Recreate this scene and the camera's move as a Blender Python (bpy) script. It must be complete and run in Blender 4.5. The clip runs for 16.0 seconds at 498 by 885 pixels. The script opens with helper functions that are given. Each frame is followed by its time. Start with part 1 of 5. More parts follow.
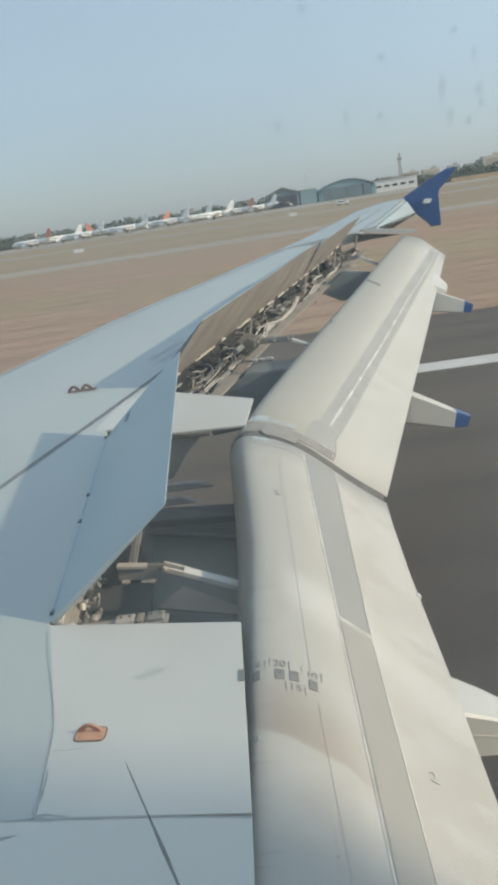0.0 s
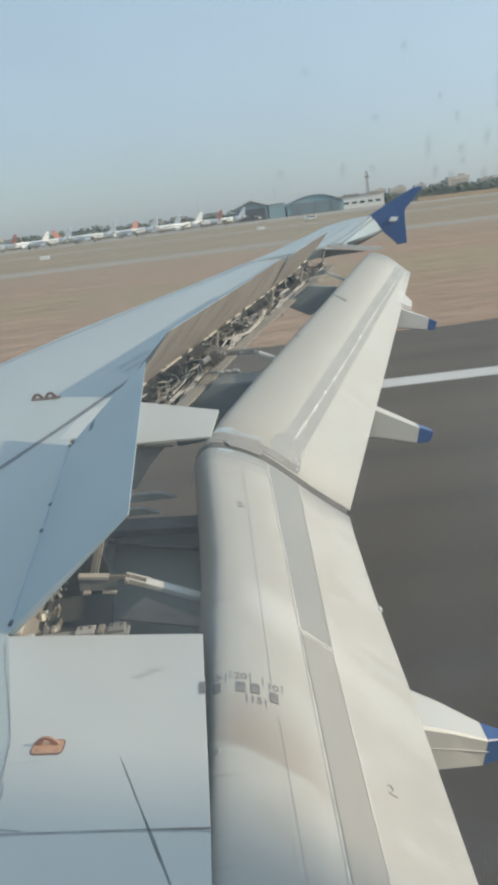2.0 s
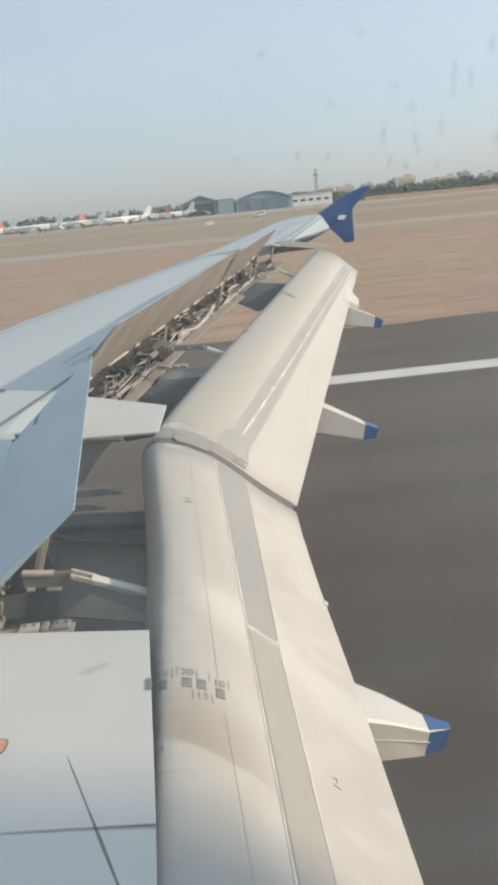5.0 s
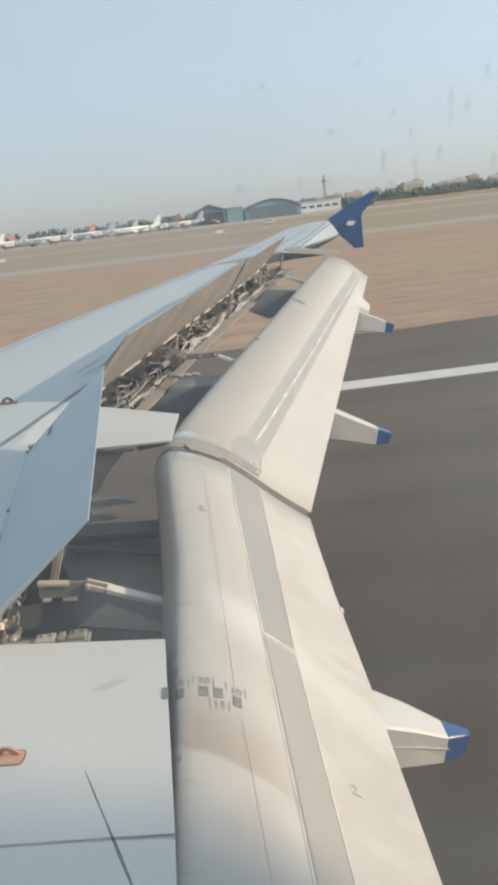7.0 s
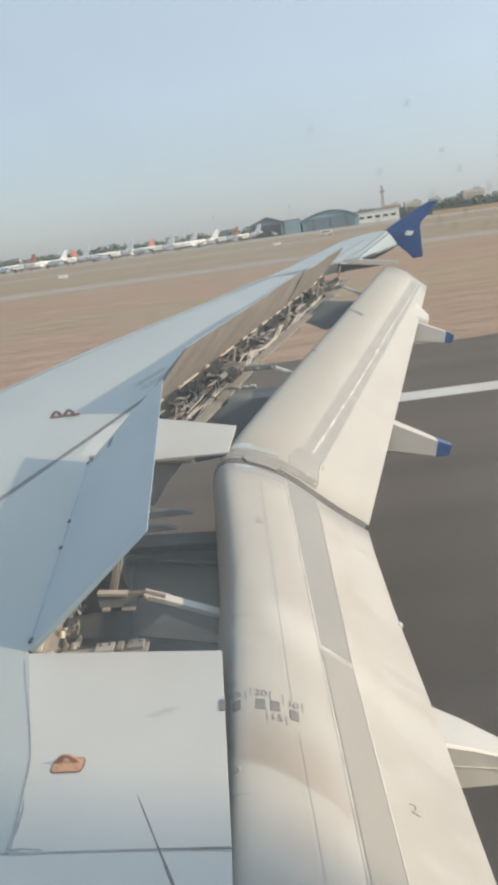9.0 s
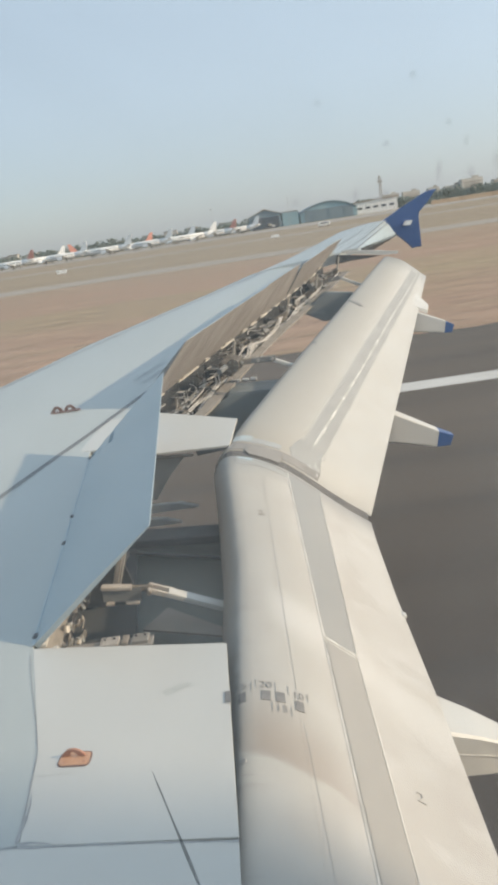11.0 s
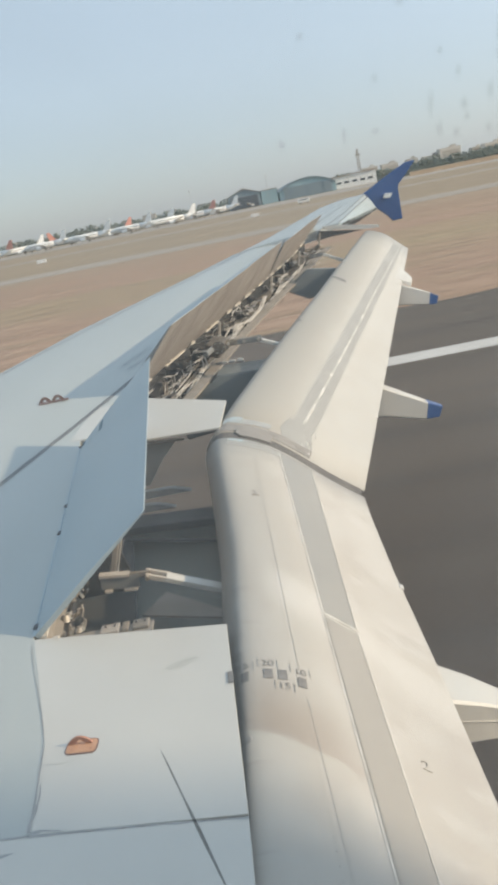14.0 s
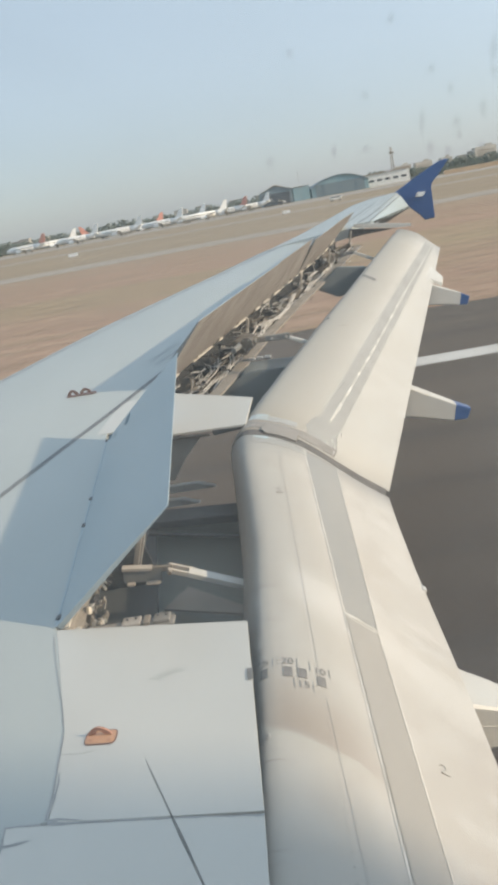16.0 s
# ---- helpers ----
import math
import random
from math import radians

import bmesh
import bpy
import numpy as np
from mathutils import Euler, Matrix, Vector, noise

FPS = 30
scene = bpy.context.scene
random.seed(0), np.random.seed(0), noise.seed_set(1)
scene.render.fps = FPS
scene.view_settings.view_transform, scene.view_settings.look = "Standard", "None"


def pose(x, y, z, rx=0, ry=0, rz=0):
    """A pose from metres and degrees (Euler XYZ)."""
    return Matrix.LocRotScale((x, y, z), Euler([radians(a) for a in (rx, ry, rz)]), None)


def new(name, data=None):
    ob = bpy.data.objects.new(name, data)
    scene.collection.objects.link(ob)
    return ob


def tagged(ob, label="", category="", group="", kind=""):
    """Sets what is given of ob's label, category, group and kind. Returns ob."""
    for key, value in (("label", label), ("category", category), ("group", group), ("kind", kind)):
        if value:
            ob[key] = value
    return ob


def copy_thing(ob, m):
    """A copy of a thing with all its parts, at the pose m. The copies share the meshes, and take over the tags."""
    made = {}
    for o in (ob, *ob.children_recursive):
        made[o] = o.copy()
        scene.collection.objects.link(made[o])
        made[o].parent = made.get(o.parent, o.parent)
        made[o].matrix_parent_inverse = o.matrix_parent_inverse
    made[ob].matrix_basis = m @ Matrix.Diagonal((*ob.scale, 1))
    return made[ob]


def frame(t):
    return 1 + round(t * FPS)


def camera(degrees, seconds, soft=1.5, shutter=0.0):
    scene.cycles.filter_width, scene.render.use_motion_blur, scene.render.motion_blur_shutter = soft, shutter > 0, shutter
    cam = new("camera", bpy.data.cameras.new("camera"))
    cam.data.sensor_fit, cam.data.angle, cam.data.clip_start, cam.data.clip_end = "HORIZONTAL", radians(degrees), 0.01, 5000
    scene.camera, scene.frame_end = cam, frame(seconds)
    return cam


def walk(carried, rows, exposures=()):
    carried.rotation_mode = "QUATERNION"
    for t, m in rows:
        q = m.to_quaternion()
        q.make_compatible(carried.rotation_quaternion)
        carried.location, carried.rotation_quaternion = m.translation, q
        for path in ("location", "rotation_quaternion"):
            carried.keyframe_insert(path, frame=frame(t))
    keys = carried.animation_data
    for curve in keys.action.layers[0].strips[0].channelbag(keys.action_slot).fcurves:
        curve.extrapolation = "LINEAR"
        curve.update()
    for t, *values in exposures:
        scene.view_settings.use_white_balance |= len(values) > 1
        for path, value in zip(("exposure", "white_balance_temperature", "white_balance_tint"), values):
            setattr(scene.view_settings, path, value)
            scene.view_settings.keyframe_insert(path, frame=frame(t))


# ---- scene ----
# x runs aft along the aircraft, y outboard over the wing, z up; the ground is z = 0.
cam = camera(36.0, 16.0, soft=4.0)
PATH = [
    (0.0, 0.0032, 0.0044, 4.5003, 72.999, 8.459, 1.131),
    (0.5, 0.0007, 0.0035, 4.5009, 72.899, 8.600, 1.333),
    (1.0, -0.0001, 0.0009, 4.5005, 72.086, 7.915, 2.266),
    (1.5, -0.0004, -0.0001, 4.5008, 70.661, 8.678, 3.001),
    (2.0, 0.0008, -0.0005, 4.5026, 73.574, 6.719, -1.136),
    (2.5, 0.0012, -0.0004, 4.5028, 74.897, 5.299, -5.286),
    (3.0, 0.0003, -0.0003, 4.5017, 74.157, 5.047, -6.270),
    (3.5, 0.0003, -0.0002, 4.5017, 73.414, 5.167, -5.872),
    (4.0, 0.0002, 0.0002, 4.5008, 72.931, 5.273, -5.296),
    (4.5, 0.0003, 0.0004, 4.5014, 72.873, 5.191, -4.837),
    (7.0, 0.0008, -0.0009, 4.5033, 73.478, 6.463, -4.157),
    (7.5, 0.0014, -0.0008, 4.5043, 74.088, 7.053, -2.536),
    (8.0, 0.0020, -0.0000, 4.5049, 74.574, 7.233, -0.990),
    (8.5, 0.0022, -0.0008, 4.5058, 74.987, 7.241, -0.253),
    (9.0, 0.0017, -0.0012, 4.5053, 74.841, 7.589, 0.006),
    (11.5, 0.0000, -0.0019, 4.5031, 73.815, 8.989, -0.474),
    (12.0, -0.0011, -0.0015, 4.5012, 72.974, 9.825, -1.027),
    (12.5, -0.0016, -0.0007, 4.5000, 72.476, 10.281, -1.265),
    (13.0, -0.0018, -0.0012, 4.4998, 72.339, 10.720, -1.314),
    (13.5, -0.0019, -0.0007, 4.4995, 72.181, 10.835, -1.390),
    (14.0, -0.0001, 0.0004, 4.5018, 72.638, 10.940, -1.644),
    (14.5, 0.0012, 0.0008, 4.5031, 73.263, 10.090, -1.290),
    (15.0, 0.0010, 0.0003, 4.5030, 73.409, 9.991, -0.654),
    (15.5, 0.0031, 0.0008, 4.5028, 72.945, 9.873, -0.022),
    (16.0, 0.0034, 0.0009, 4.5026, 72.822, 10.197, 0.645),
]
EXPOSURES = [(0.0, 0.20, 6560, 4), (0.6, 0.26, 6540, 4), (1.5, 0.15, 6320, 1), (2.3, 0.26, 6640, 7), (3.2, 0.26, 6800, 10), (4.5, 0.42, 6950, 10), (8.0, 0.41, 6950, 10), (12.0, 0.41, 6920, 9), (16.0, 0.42, 6930, 9)]
walk(cam, [(t, pose(x, y, z, rx, ry, rz)) for t, x, y, z, rx, ry, rz in PATH], EXPOSURES)

# ---- light: low sun from aft, slightly inboard, hazy sky ----
SUN_DIR = Vector((1.08, -0.216, 0.465)).normalized()
world = bpy.data.worlds.new("world")
scene.world = world
world.use_nodes = True
wn = world.node_tree
sky = wn.nodes.new("ShaderNodeTexSky")
sky.sky_type = "NISHITA"
sky.sun_disc = False
sky.sun_elevation = math.asin(SUN_DIR.z)
sky.sun_rotation = math.atan2(SUN_DIR.x, SUN_DIR.y)
sky.air_density = 1.0
sky.dust_density = 1.2
sky.ozone_density = 2.0
clear = wn.nodes["Background"]
clear.inputs[1].default_value = 0.042
wn.links.new(sky.outputs[0], clear.inputs[0])
haze = wn.nodes.new("ShaderNodeBackground")  # even brightness of the dust haze
wc = wn.nodes.new("ShaderNodeTexCoord")
ws = wn.nodes.new("ShaderNodeSeparateXYZ")
wr = wn.nodes.new("ShaderNodeValToRGB")  # grey dust near the horizon, bluer overhead
wr.color_ramp.elements[0].position, wr.color_ramp.elements[0].color = 0.0, (0.505, 0.578, 0.68, 1)
wr.color_ramp.elements[1].position, wr.color_ramp.elements[1].color = 0.45, (0.70, 0.90, 1.10, 1)
low = wr.color_ramp.elements.new(0.16)
low.color = (0.655, 0.79, 0.95, 1)
wn.links.new(wc.outputs["Generated"], ws.inputs[0])
wn.links.new(ws.outputs[2], wr.inputs[0])
wn.links.new(wr.outputs[0], haze.inputs[0])
wd = wn.nodes.new("ShaderNodeVectorMath")  # dust glows brighter towards the sun
wd.operation = "DOT_PRODUCT"
wd.inputs[1].default_value = Vector((SUN_DIR.x, SUN_DIR.y, 0)).normalized()
wn.links.new(wc.outputs["Generated"], wd.inputs[0])
wm = wn.nodes.new("ShaderNodeMath")
wm.operation = "MULTIPLY_ADD"
wm.inputs[1].default_value, wm.inputs[2].default_value = 0.17, 0.51
wn.links.new(wd.outputs["Value"], wm.inputs[0])
wn.links.new(wm.outputs[0], haze.inputs[1])
both = wn.nodes.new("ShaderNodeAddShader")
wn.links.new(clear.outputs[0], both.inputs[0])
wn.links.new(haze.outputs[0], both.inputs[1])
wn.links.new(both.outputs[0], wn.nodes["World Output"].inputs[0])
sun = new("sun", bpy.data.lights.new("sun", "SUN"))
sun.data.energy = 2.85
sun.data.angle = radians(1.2)
sun.data.color = (1.0, 0.82, 0.60)
sun.matrix_world = Matrix.Translation((20, -20, 40)) @ SUN_DIR.to_track_quat("Z", "Y").to_matrix().to_4x4()


# ---- materials ----
def material(name, base, second=None, rough=0.5, metal=0.0, scale=1.0, amount=0.5, fine=40.0, bump=0.05,
             stretch=(1, 1, 1), random_tint=0.0):
    """Two colours mixed by a broad noise, broken up by a fine one, with a fine relief."""
    m = bpy.data.materials.new(name)
    m.use_nodes = True
    n, l = m.node_tree.nodes, m.node_tree.links
    b = n["Principled BSDF"]
    b.inputs["Metallic"].default_value = metal
    co = n.new("ShaderNodeTexCoord")
    mp = n.new("ShaderNodeMapping")
    mp.inputs["Scale"].default_value = stretch
    l.new(co.outputs["Object"], mp.inputs[0])
    big = n.new("ShaderNodeTexNoise")
    big.inputs["Scale"].default_value = scale
    big.inputs["Detail"].default_value = 6
    big.inputs["Roughness"].default_value = 0.6
    small = n.new("ShaderNodeTexNoise")
    small.inputs["Scale"].default_value = fine
    small.inputs["Detail"].default_value = 4
    l.new(mp.outputs[0], big.inputs[0])
    l.new(mp.outputs[0], small.inputs[0])
    ramp = n.new("ShaderNodeMapRange")
    ramp.inputs["From Min"].default_value = 0.35
    ramp.inputs["From Max"].default_value = 0.7
    ramp.inputs["To Max"].default_value = amount
    l.new(big.outputs["Fac"], ramp.inputs["Value"])
    mix = n.new("ShaderNodeMix")
    mix.data_type = "RGBA"
    mix.inputs["A"].default_value = (*base, 1)
    mix.inputs["B"].default_value = (*(second or [c * 0.75 for c in base]), 1)
    l.new(ramp.outputs[0], mix.inputs["Factor"])
    hue = n.new("ShaderNodeHueSaturation")
    vary = n.new("ShaderNodeMapRange")
    vary.inputs["To Min"].default_value = 0.95
    vary.inputs["To Max"].default_value = 1.05
    l.new(small.outputs["Fac"], vary.inputs["Value"])
    l.new(mix.outputs["Result"], hue.inputs["Color"])
    if random_tint:
        info = n.new("ShaderNodeObjectInfo")
        more = n.new("ShaderNodeMapRange")
        more.inputs["To Min"].default_value = 1 - random_tint
        more.inputs["To Max"].default_value = 1 + random_tint
        times = n.new("ShaderNodeMath")
        times.operation = "MULTIPLY"
        l.new(info.outputs["Random"], more.inputs["Value"])
        l.new(more.outputs[0], times.inputs[0])
        l.new(vary.outputs[0], times.inputs[1])
        l.new(times.outputs[0], hue.inputs["Value"])
    else:
        l.new(vary.outputs[0], hue.inputs["Value"])
    l.new(hue.outputs[0], b.inputs["Base Color"])
    rr = n.new("ShaderNodeMapRange")
    rr.inputs["To Min"].default_value = max(0.03, rough - 0.1)
    rr.inputs["To Max"].default_value = min(1.0, rough + 0.1)
    l.new(big.outputs["Fac"], rr.inputs["Value"])
    l.new(rr.outputs[0], b.inputs["Roughness"])
    if bump:
        bp = n.new("ShaderNodeBump")
        bp.inputs["Strength"].default_value = bump
        bp.inputs["Distance"].default_value = 0.01
        l.new(small.outputs["Fac"], bp.inputs["Height"])
        l.new(bp.outputs[0], b.inputs["Normal"])
    return m


WING = material("wing_paint", (0.43, 0.462, 0.457), (0.38, 0.41, 0.402), 0.42, scale=1.3, amount=0.6, fine=60, bump=0.02, stretch=(1, 0.35, 1))
PANEL = material("panel_paint", (0.575, 0.568, 0.535), (0.51, 0.50, 0.47), 0.4, scale=2.0, amount=0.6, fine=60, bump=0.02)
SPOILER = material("spoiler_paint", (0.385, 0.455, 0.485), (0.35, 0.415, 0.44), 0.42, scale=2.0, amount=0.6, fine=50, bump=0.02)
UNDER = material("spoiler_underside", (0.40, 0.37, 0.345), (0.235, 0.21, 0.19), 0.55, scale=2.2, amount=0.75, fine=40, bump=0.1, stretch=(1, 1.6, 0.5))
PALE = material("pale_flap_paint", (0.575, 0.575, 0.555), (0.50, 0.485, 0.455), 0.5, scale=1.6, amount=0.8, fine=50, bump=0.03, stretch=(0.25, 2.2, 0.25))
GREYSTRIP = material("worn_pale_grey_strip", (0.37, 0.365, 0.345), (0.29, 0.29, 0.275), 0.45, scale=3, amount=0.8, fine=80, bump=0.05)
BLUEGREY = material("blue_grey_strip", (0.29, 0.29, 0.28), (0.345, 0.34, 0.325), 0.45, scale=3, amount=0.8, fine=80, bump=0.05)
JOINTLINE = material("skin_joint_paint", (0.475, 0.457, 0.428), (0.52, 0.505, 0.475), 0.5, scale=9, amount=0.9)
STRIP = material("worn_grey_strip", (0.375, 0.36, 0.335), (0.325, 0.312, 0.29), 0.45, scale=3, amount=0.7, fine=80, bump=0.05)
SEALANT = material("bare_sealant", (0.75, 0.74, 0.70), (0.45, 0.44, 0.41), 0.35, scale=8, amount=0.9, fine=60, bump=0.4)
RUBBER = material("rubber_seal", (0.10, 0.095, 0.09), (0.17, 0.16, 0.15), 0.7, scale=6, amount=0.7)
DARKLINE = material("dark_sealant_line", (0.13, 0.14, 0.15), (0.22, 0.23, 0.23), 0.7, scale=5, amount=0.8)
INK = material("dark_ink", (0.07, 0.07, 0.08), (0.13, 0.13, 0.13), 0.6, scale=20, amount=0.6)
TAPE = material("pale_blue_tape", (0.42, 0.53, 0.58), (0.36, 0.34, 0.31), 0.4, scale=14, amount=1.0)
OLDTAPE = material("weathered_tape", (0.41, 0.435, 0.435), (0.30, 0.28, 0.255), 0.4, scale=34, amount=1.0)
BLUE = material("blue_livery", (0.036, 0.094, 0.255), (0.044, 0.105, 0.28), 0.35, scale=2, amount=0.5, fine=50, bump=0.01)
WHITE = material("white_livery", (0.80, 0.80, 0.78), (0.72, 0.72, 0.70), 0.35, scale=1.5, amount=0.5, bump=0.01)
ORANGE = material("orange_primer", (0.62, 0.345, 0.205), (0.52, 0.28, 0.17), 0.5, scale=20, amount=0.7)
METAL = material("bare_aluminium", (0.48, 0.45, 0.40), (0.36, 0.33, 0.29), 0.5, metal=0.4, scale=10, amount=0.8, random_tint=0.3)
STEEL = material("grimy_fitting", (0.30, 0.26, 0.21), (0.14, 0.12, 0.10), 0.5, metal=0.3, scale=9, amount=0.9, random_tint=0.4)
CAVITY = material("grimy_bay_paint", (0.39, 0.40, 0.385), (0.26, 0.27, 0.265), 0.7, scale=6, amount=0.9, fine=40, bump=0.2)
BAYMID = material("mid_grey_bay_paint", (0.22, 0.225, 0.22), (0.16, 0.165, 0.165), 0.65, scale=5, amount=0.9, fine=40, bump=0.1)
# BAYFLOOR and BAYDARK: the shade of the recesses is put into the colour
BAYFLOOR = material("shaded_floor_paint", (0.095, 0.10, 0.102), (0.07, 0.074, 0.076), 0.65, scale=5, amount=0.9, fine=40, bump=0.1)
BEAM = material("beige_primer", (0.32, 0.295, 0.265), (0.24, 0.22, 0.195), 0.5, scale=4, amount=0.8, fine=50, bump=0.05)
PIPEPAINT = material("pale_pipe_paint", (0.50, 0.46, 0.41), (0.36, 0.32, 0.28), 0.45, scale=10, amount=0.8, random_tint=0.25)
BAYDARK = material("shaded_bay_paint", (0.038, 0.037, 0.036), (0.024, 0.024, 0.024), 0.6, scale=6, amount=0.9, fine=40, bump=0.2)
# blue-grey darkened to give the track fairings' fronts their shade
TRACK = material("shaded_track_grey", (0.20, 0.225, 0.23), (0.15, 0.17, 0.175), 0.5, scale=4, amount=0.8)
TAXI = material("taxiway_asphalt", (0.35, 0.30, 0.245), (0.30, 0.255, 0.205), 0.9, scale=0.15, amount=0.8, fine=2, bump=0.05, stretch=(0.1, 1, 1))
CONCRETE = material("apron_concrete", (0.36, 0.32, 0.27), (0.29, 0.26, 0.22), 0.9, scale=0.05, amount=0.8, fine=1, bump=0.02, stretch=(0.2, 1, 1))
PAINT = material("white_marking", (0.60, 0.57, 0.53), (0.48, 0.45, 0.41), 0.7, scale=0.8, amount=0.7, fine=8)
# TEAL, GREYSHED and RED are paled: distance haze is mixed into the colour
TEAL = material("teal_sheeting", (0.27, 0.40, 0.44), (0.24, 0.36, 0.40), 0.6, scale=0.1, fine=1)
GREYSHED = material("dark_hangar_sheeting", (0.20, 0.26, 0.29), (0.17, 0.22, 0.25), 0.7, scale=0.1, fine=1)
HOUSE = material("pale_facade", (0.55, 0.52, 0.47), (0.45, 0.42, 0.38), 0.8, scale=0.05, fine=1, random_tint=0.2)
GLASSDARK = material("dark_window_glass", (0.08, 0.095, 0.11), None, 0.2)
WALL = material("ochre_wall", (0.50, 0.38, 0.27), (0.42, 0.31, 0.22), 0.9, scale=0.1, fine=1)
RED = material("red_livery", (0.55, 0.25, 0.19), (0.50, 0.23, 0.18), 0.4, scale=0.5, fine=3)


def earth():
    """Dry earth with olive grass patches drawn out along the runway."""
    m = bpy.data.materials.new("dry_earth")
    m.use_nodes = True
    n, l = m.node_tree.nodes, m.node_tree.links
    b = n["Principled BSDF"]
    b.inputs["Roughness"].default_value = 0.95
    co = n.new("ShaderNodeTexCoord")

    def streaks(scale, stretch, lo, hi, detail=6):
        mp = n.new("ShaderNodeMapping")
        mp.inputs["Scale"].default_value = stretch
        l.new(co.outputs["Object"], mp.inputs[0])
        t = n.new("ShaderNodeTexNoise")
        t.inputs["Scale"].default_value = scale
        t.inputs["Detail"].default_value = detail
        l.new(mp.outputs[0], t.inputs[0])
        r = n.new("ShaderNodeMapRange")
        r.inputs["From Min"].default_value, r.inputs["From Max"].default_value = lo, hi
        l.new(t.outputs["Fac"], r.inputs["Value"])
        return r.outputs[0]

    def mixed(a, c, f):
        x = n.new("ShaderNodeMix")
        x.data_type = "RGBA"
        for socket, v in (("A", a), ("B", c)):
            if isinstance(v, tuple):
                x.inputs[socket].default_value = (*v, 1)
            else:
                l.new(v, x.inputs[socket])
        l.new(f, x.inputs["Factor"])
        return x.outputs["Result"]

    soil = mixed((0.405, 0.262, 0.178), (0.315, 0.202, 0.135), streaks(0.5, (0.06, 1, 1), 0.35, 0.68))
    grass = mixed((0.27, 0.245, 0.12), (0.37, 0.29, 0.17), streaks(0.9, (0.06, 1, 1), 0.35, 0.7))
    # bare graded strip beside the asphalt, grass only beyond it
    sep = n.new("ShaderNodeSeparateXYZ")
    l.new(co.outputs["Object"], sep.inputs[0])
    strip = n.new("ShaderNodeMapRange")
    strip.inputs["From Min"].default_value, strip.inputs["From Max"].default_value = 36.0, 52.0
    strip.inputs["To Min"].default_value = 0.15
    l.new(sep.outputs[1], strip.inputs["Value"])
    grown = n.new("ShaderNodeMath")
    grown.operation = "MULTIPLY"
    l.new(strip.outputs[0], grown.inputs[0])
    l.new(streaks(0.03, (0.12, 1, 1), 0.50, 0.66, 4), grown.inputs[1])
    col = mixed(soil, grass, grown.outputs[0])
    # straw-coloured dry grass over the far field
    straw = mixed((0.33, 0.255, 0.165), (0.27, 0.215, 0.145), streaks(0.05, (0.08, 1, 1), 0.40, 0.62))
    outer = n.new("ShaderNodeMapRange")
    outer.inputs["From Min"].default_value, outer.inputs["From Max"].default_value = 85.0, 125.0
    outer.inputs["To Max"].default_value = 0.8
    l.new(sep.outputs[1], outer.inputs["Value"])
    col = mixed(col, straw, outer.outputs[0])
    col = mixed(col, (0.245, 0.185, 0.11), streaks(0.35, (0.25, 1, 1), 0.50, 0.80))
    col = mixed(col, (0.46, 0.31, 0.20), streaks(0.8, (0.3, 1, 1), 0.60, 0.85))
    col = mixed(col, (0.14, 0.10, 0.062), streaks(2.2, (0.22, 1, 1), 0.52, 0.78))
    l.new(col, b.inputs["Base Color"])
    return m


EARTH = earth()


def foliage():
    """Leaves with the distance haze painted in as a paler colour, letting some of the light through."""
    m = material("haze_pale_foliage", (0.29, 0.325, 0.30), (0.25, 0.285, 0.26), 0.95, scale=0.1, amount=0.8, fine=2, bump=0.0)
    n, l = m.node_tree.nodes, m.node_tree.links
    t = n.new("ShaderNodeBsdfTranslucent")
    t.inputs[0].default_value = (0.42, 0.46, 0.43, 1)
    x = n.new("ShaderNodeMixShader")
    x.inputs[0].default_value = 0.6
    l.new(n["Principled BSDF"].outputs[0], x.inputs[1])
    l.new(t.outputs[0], x.inputs[2])
    l.new(x.outputs[0], n["Material Output"].inputs[0])
    return m


LEAF = foliage()


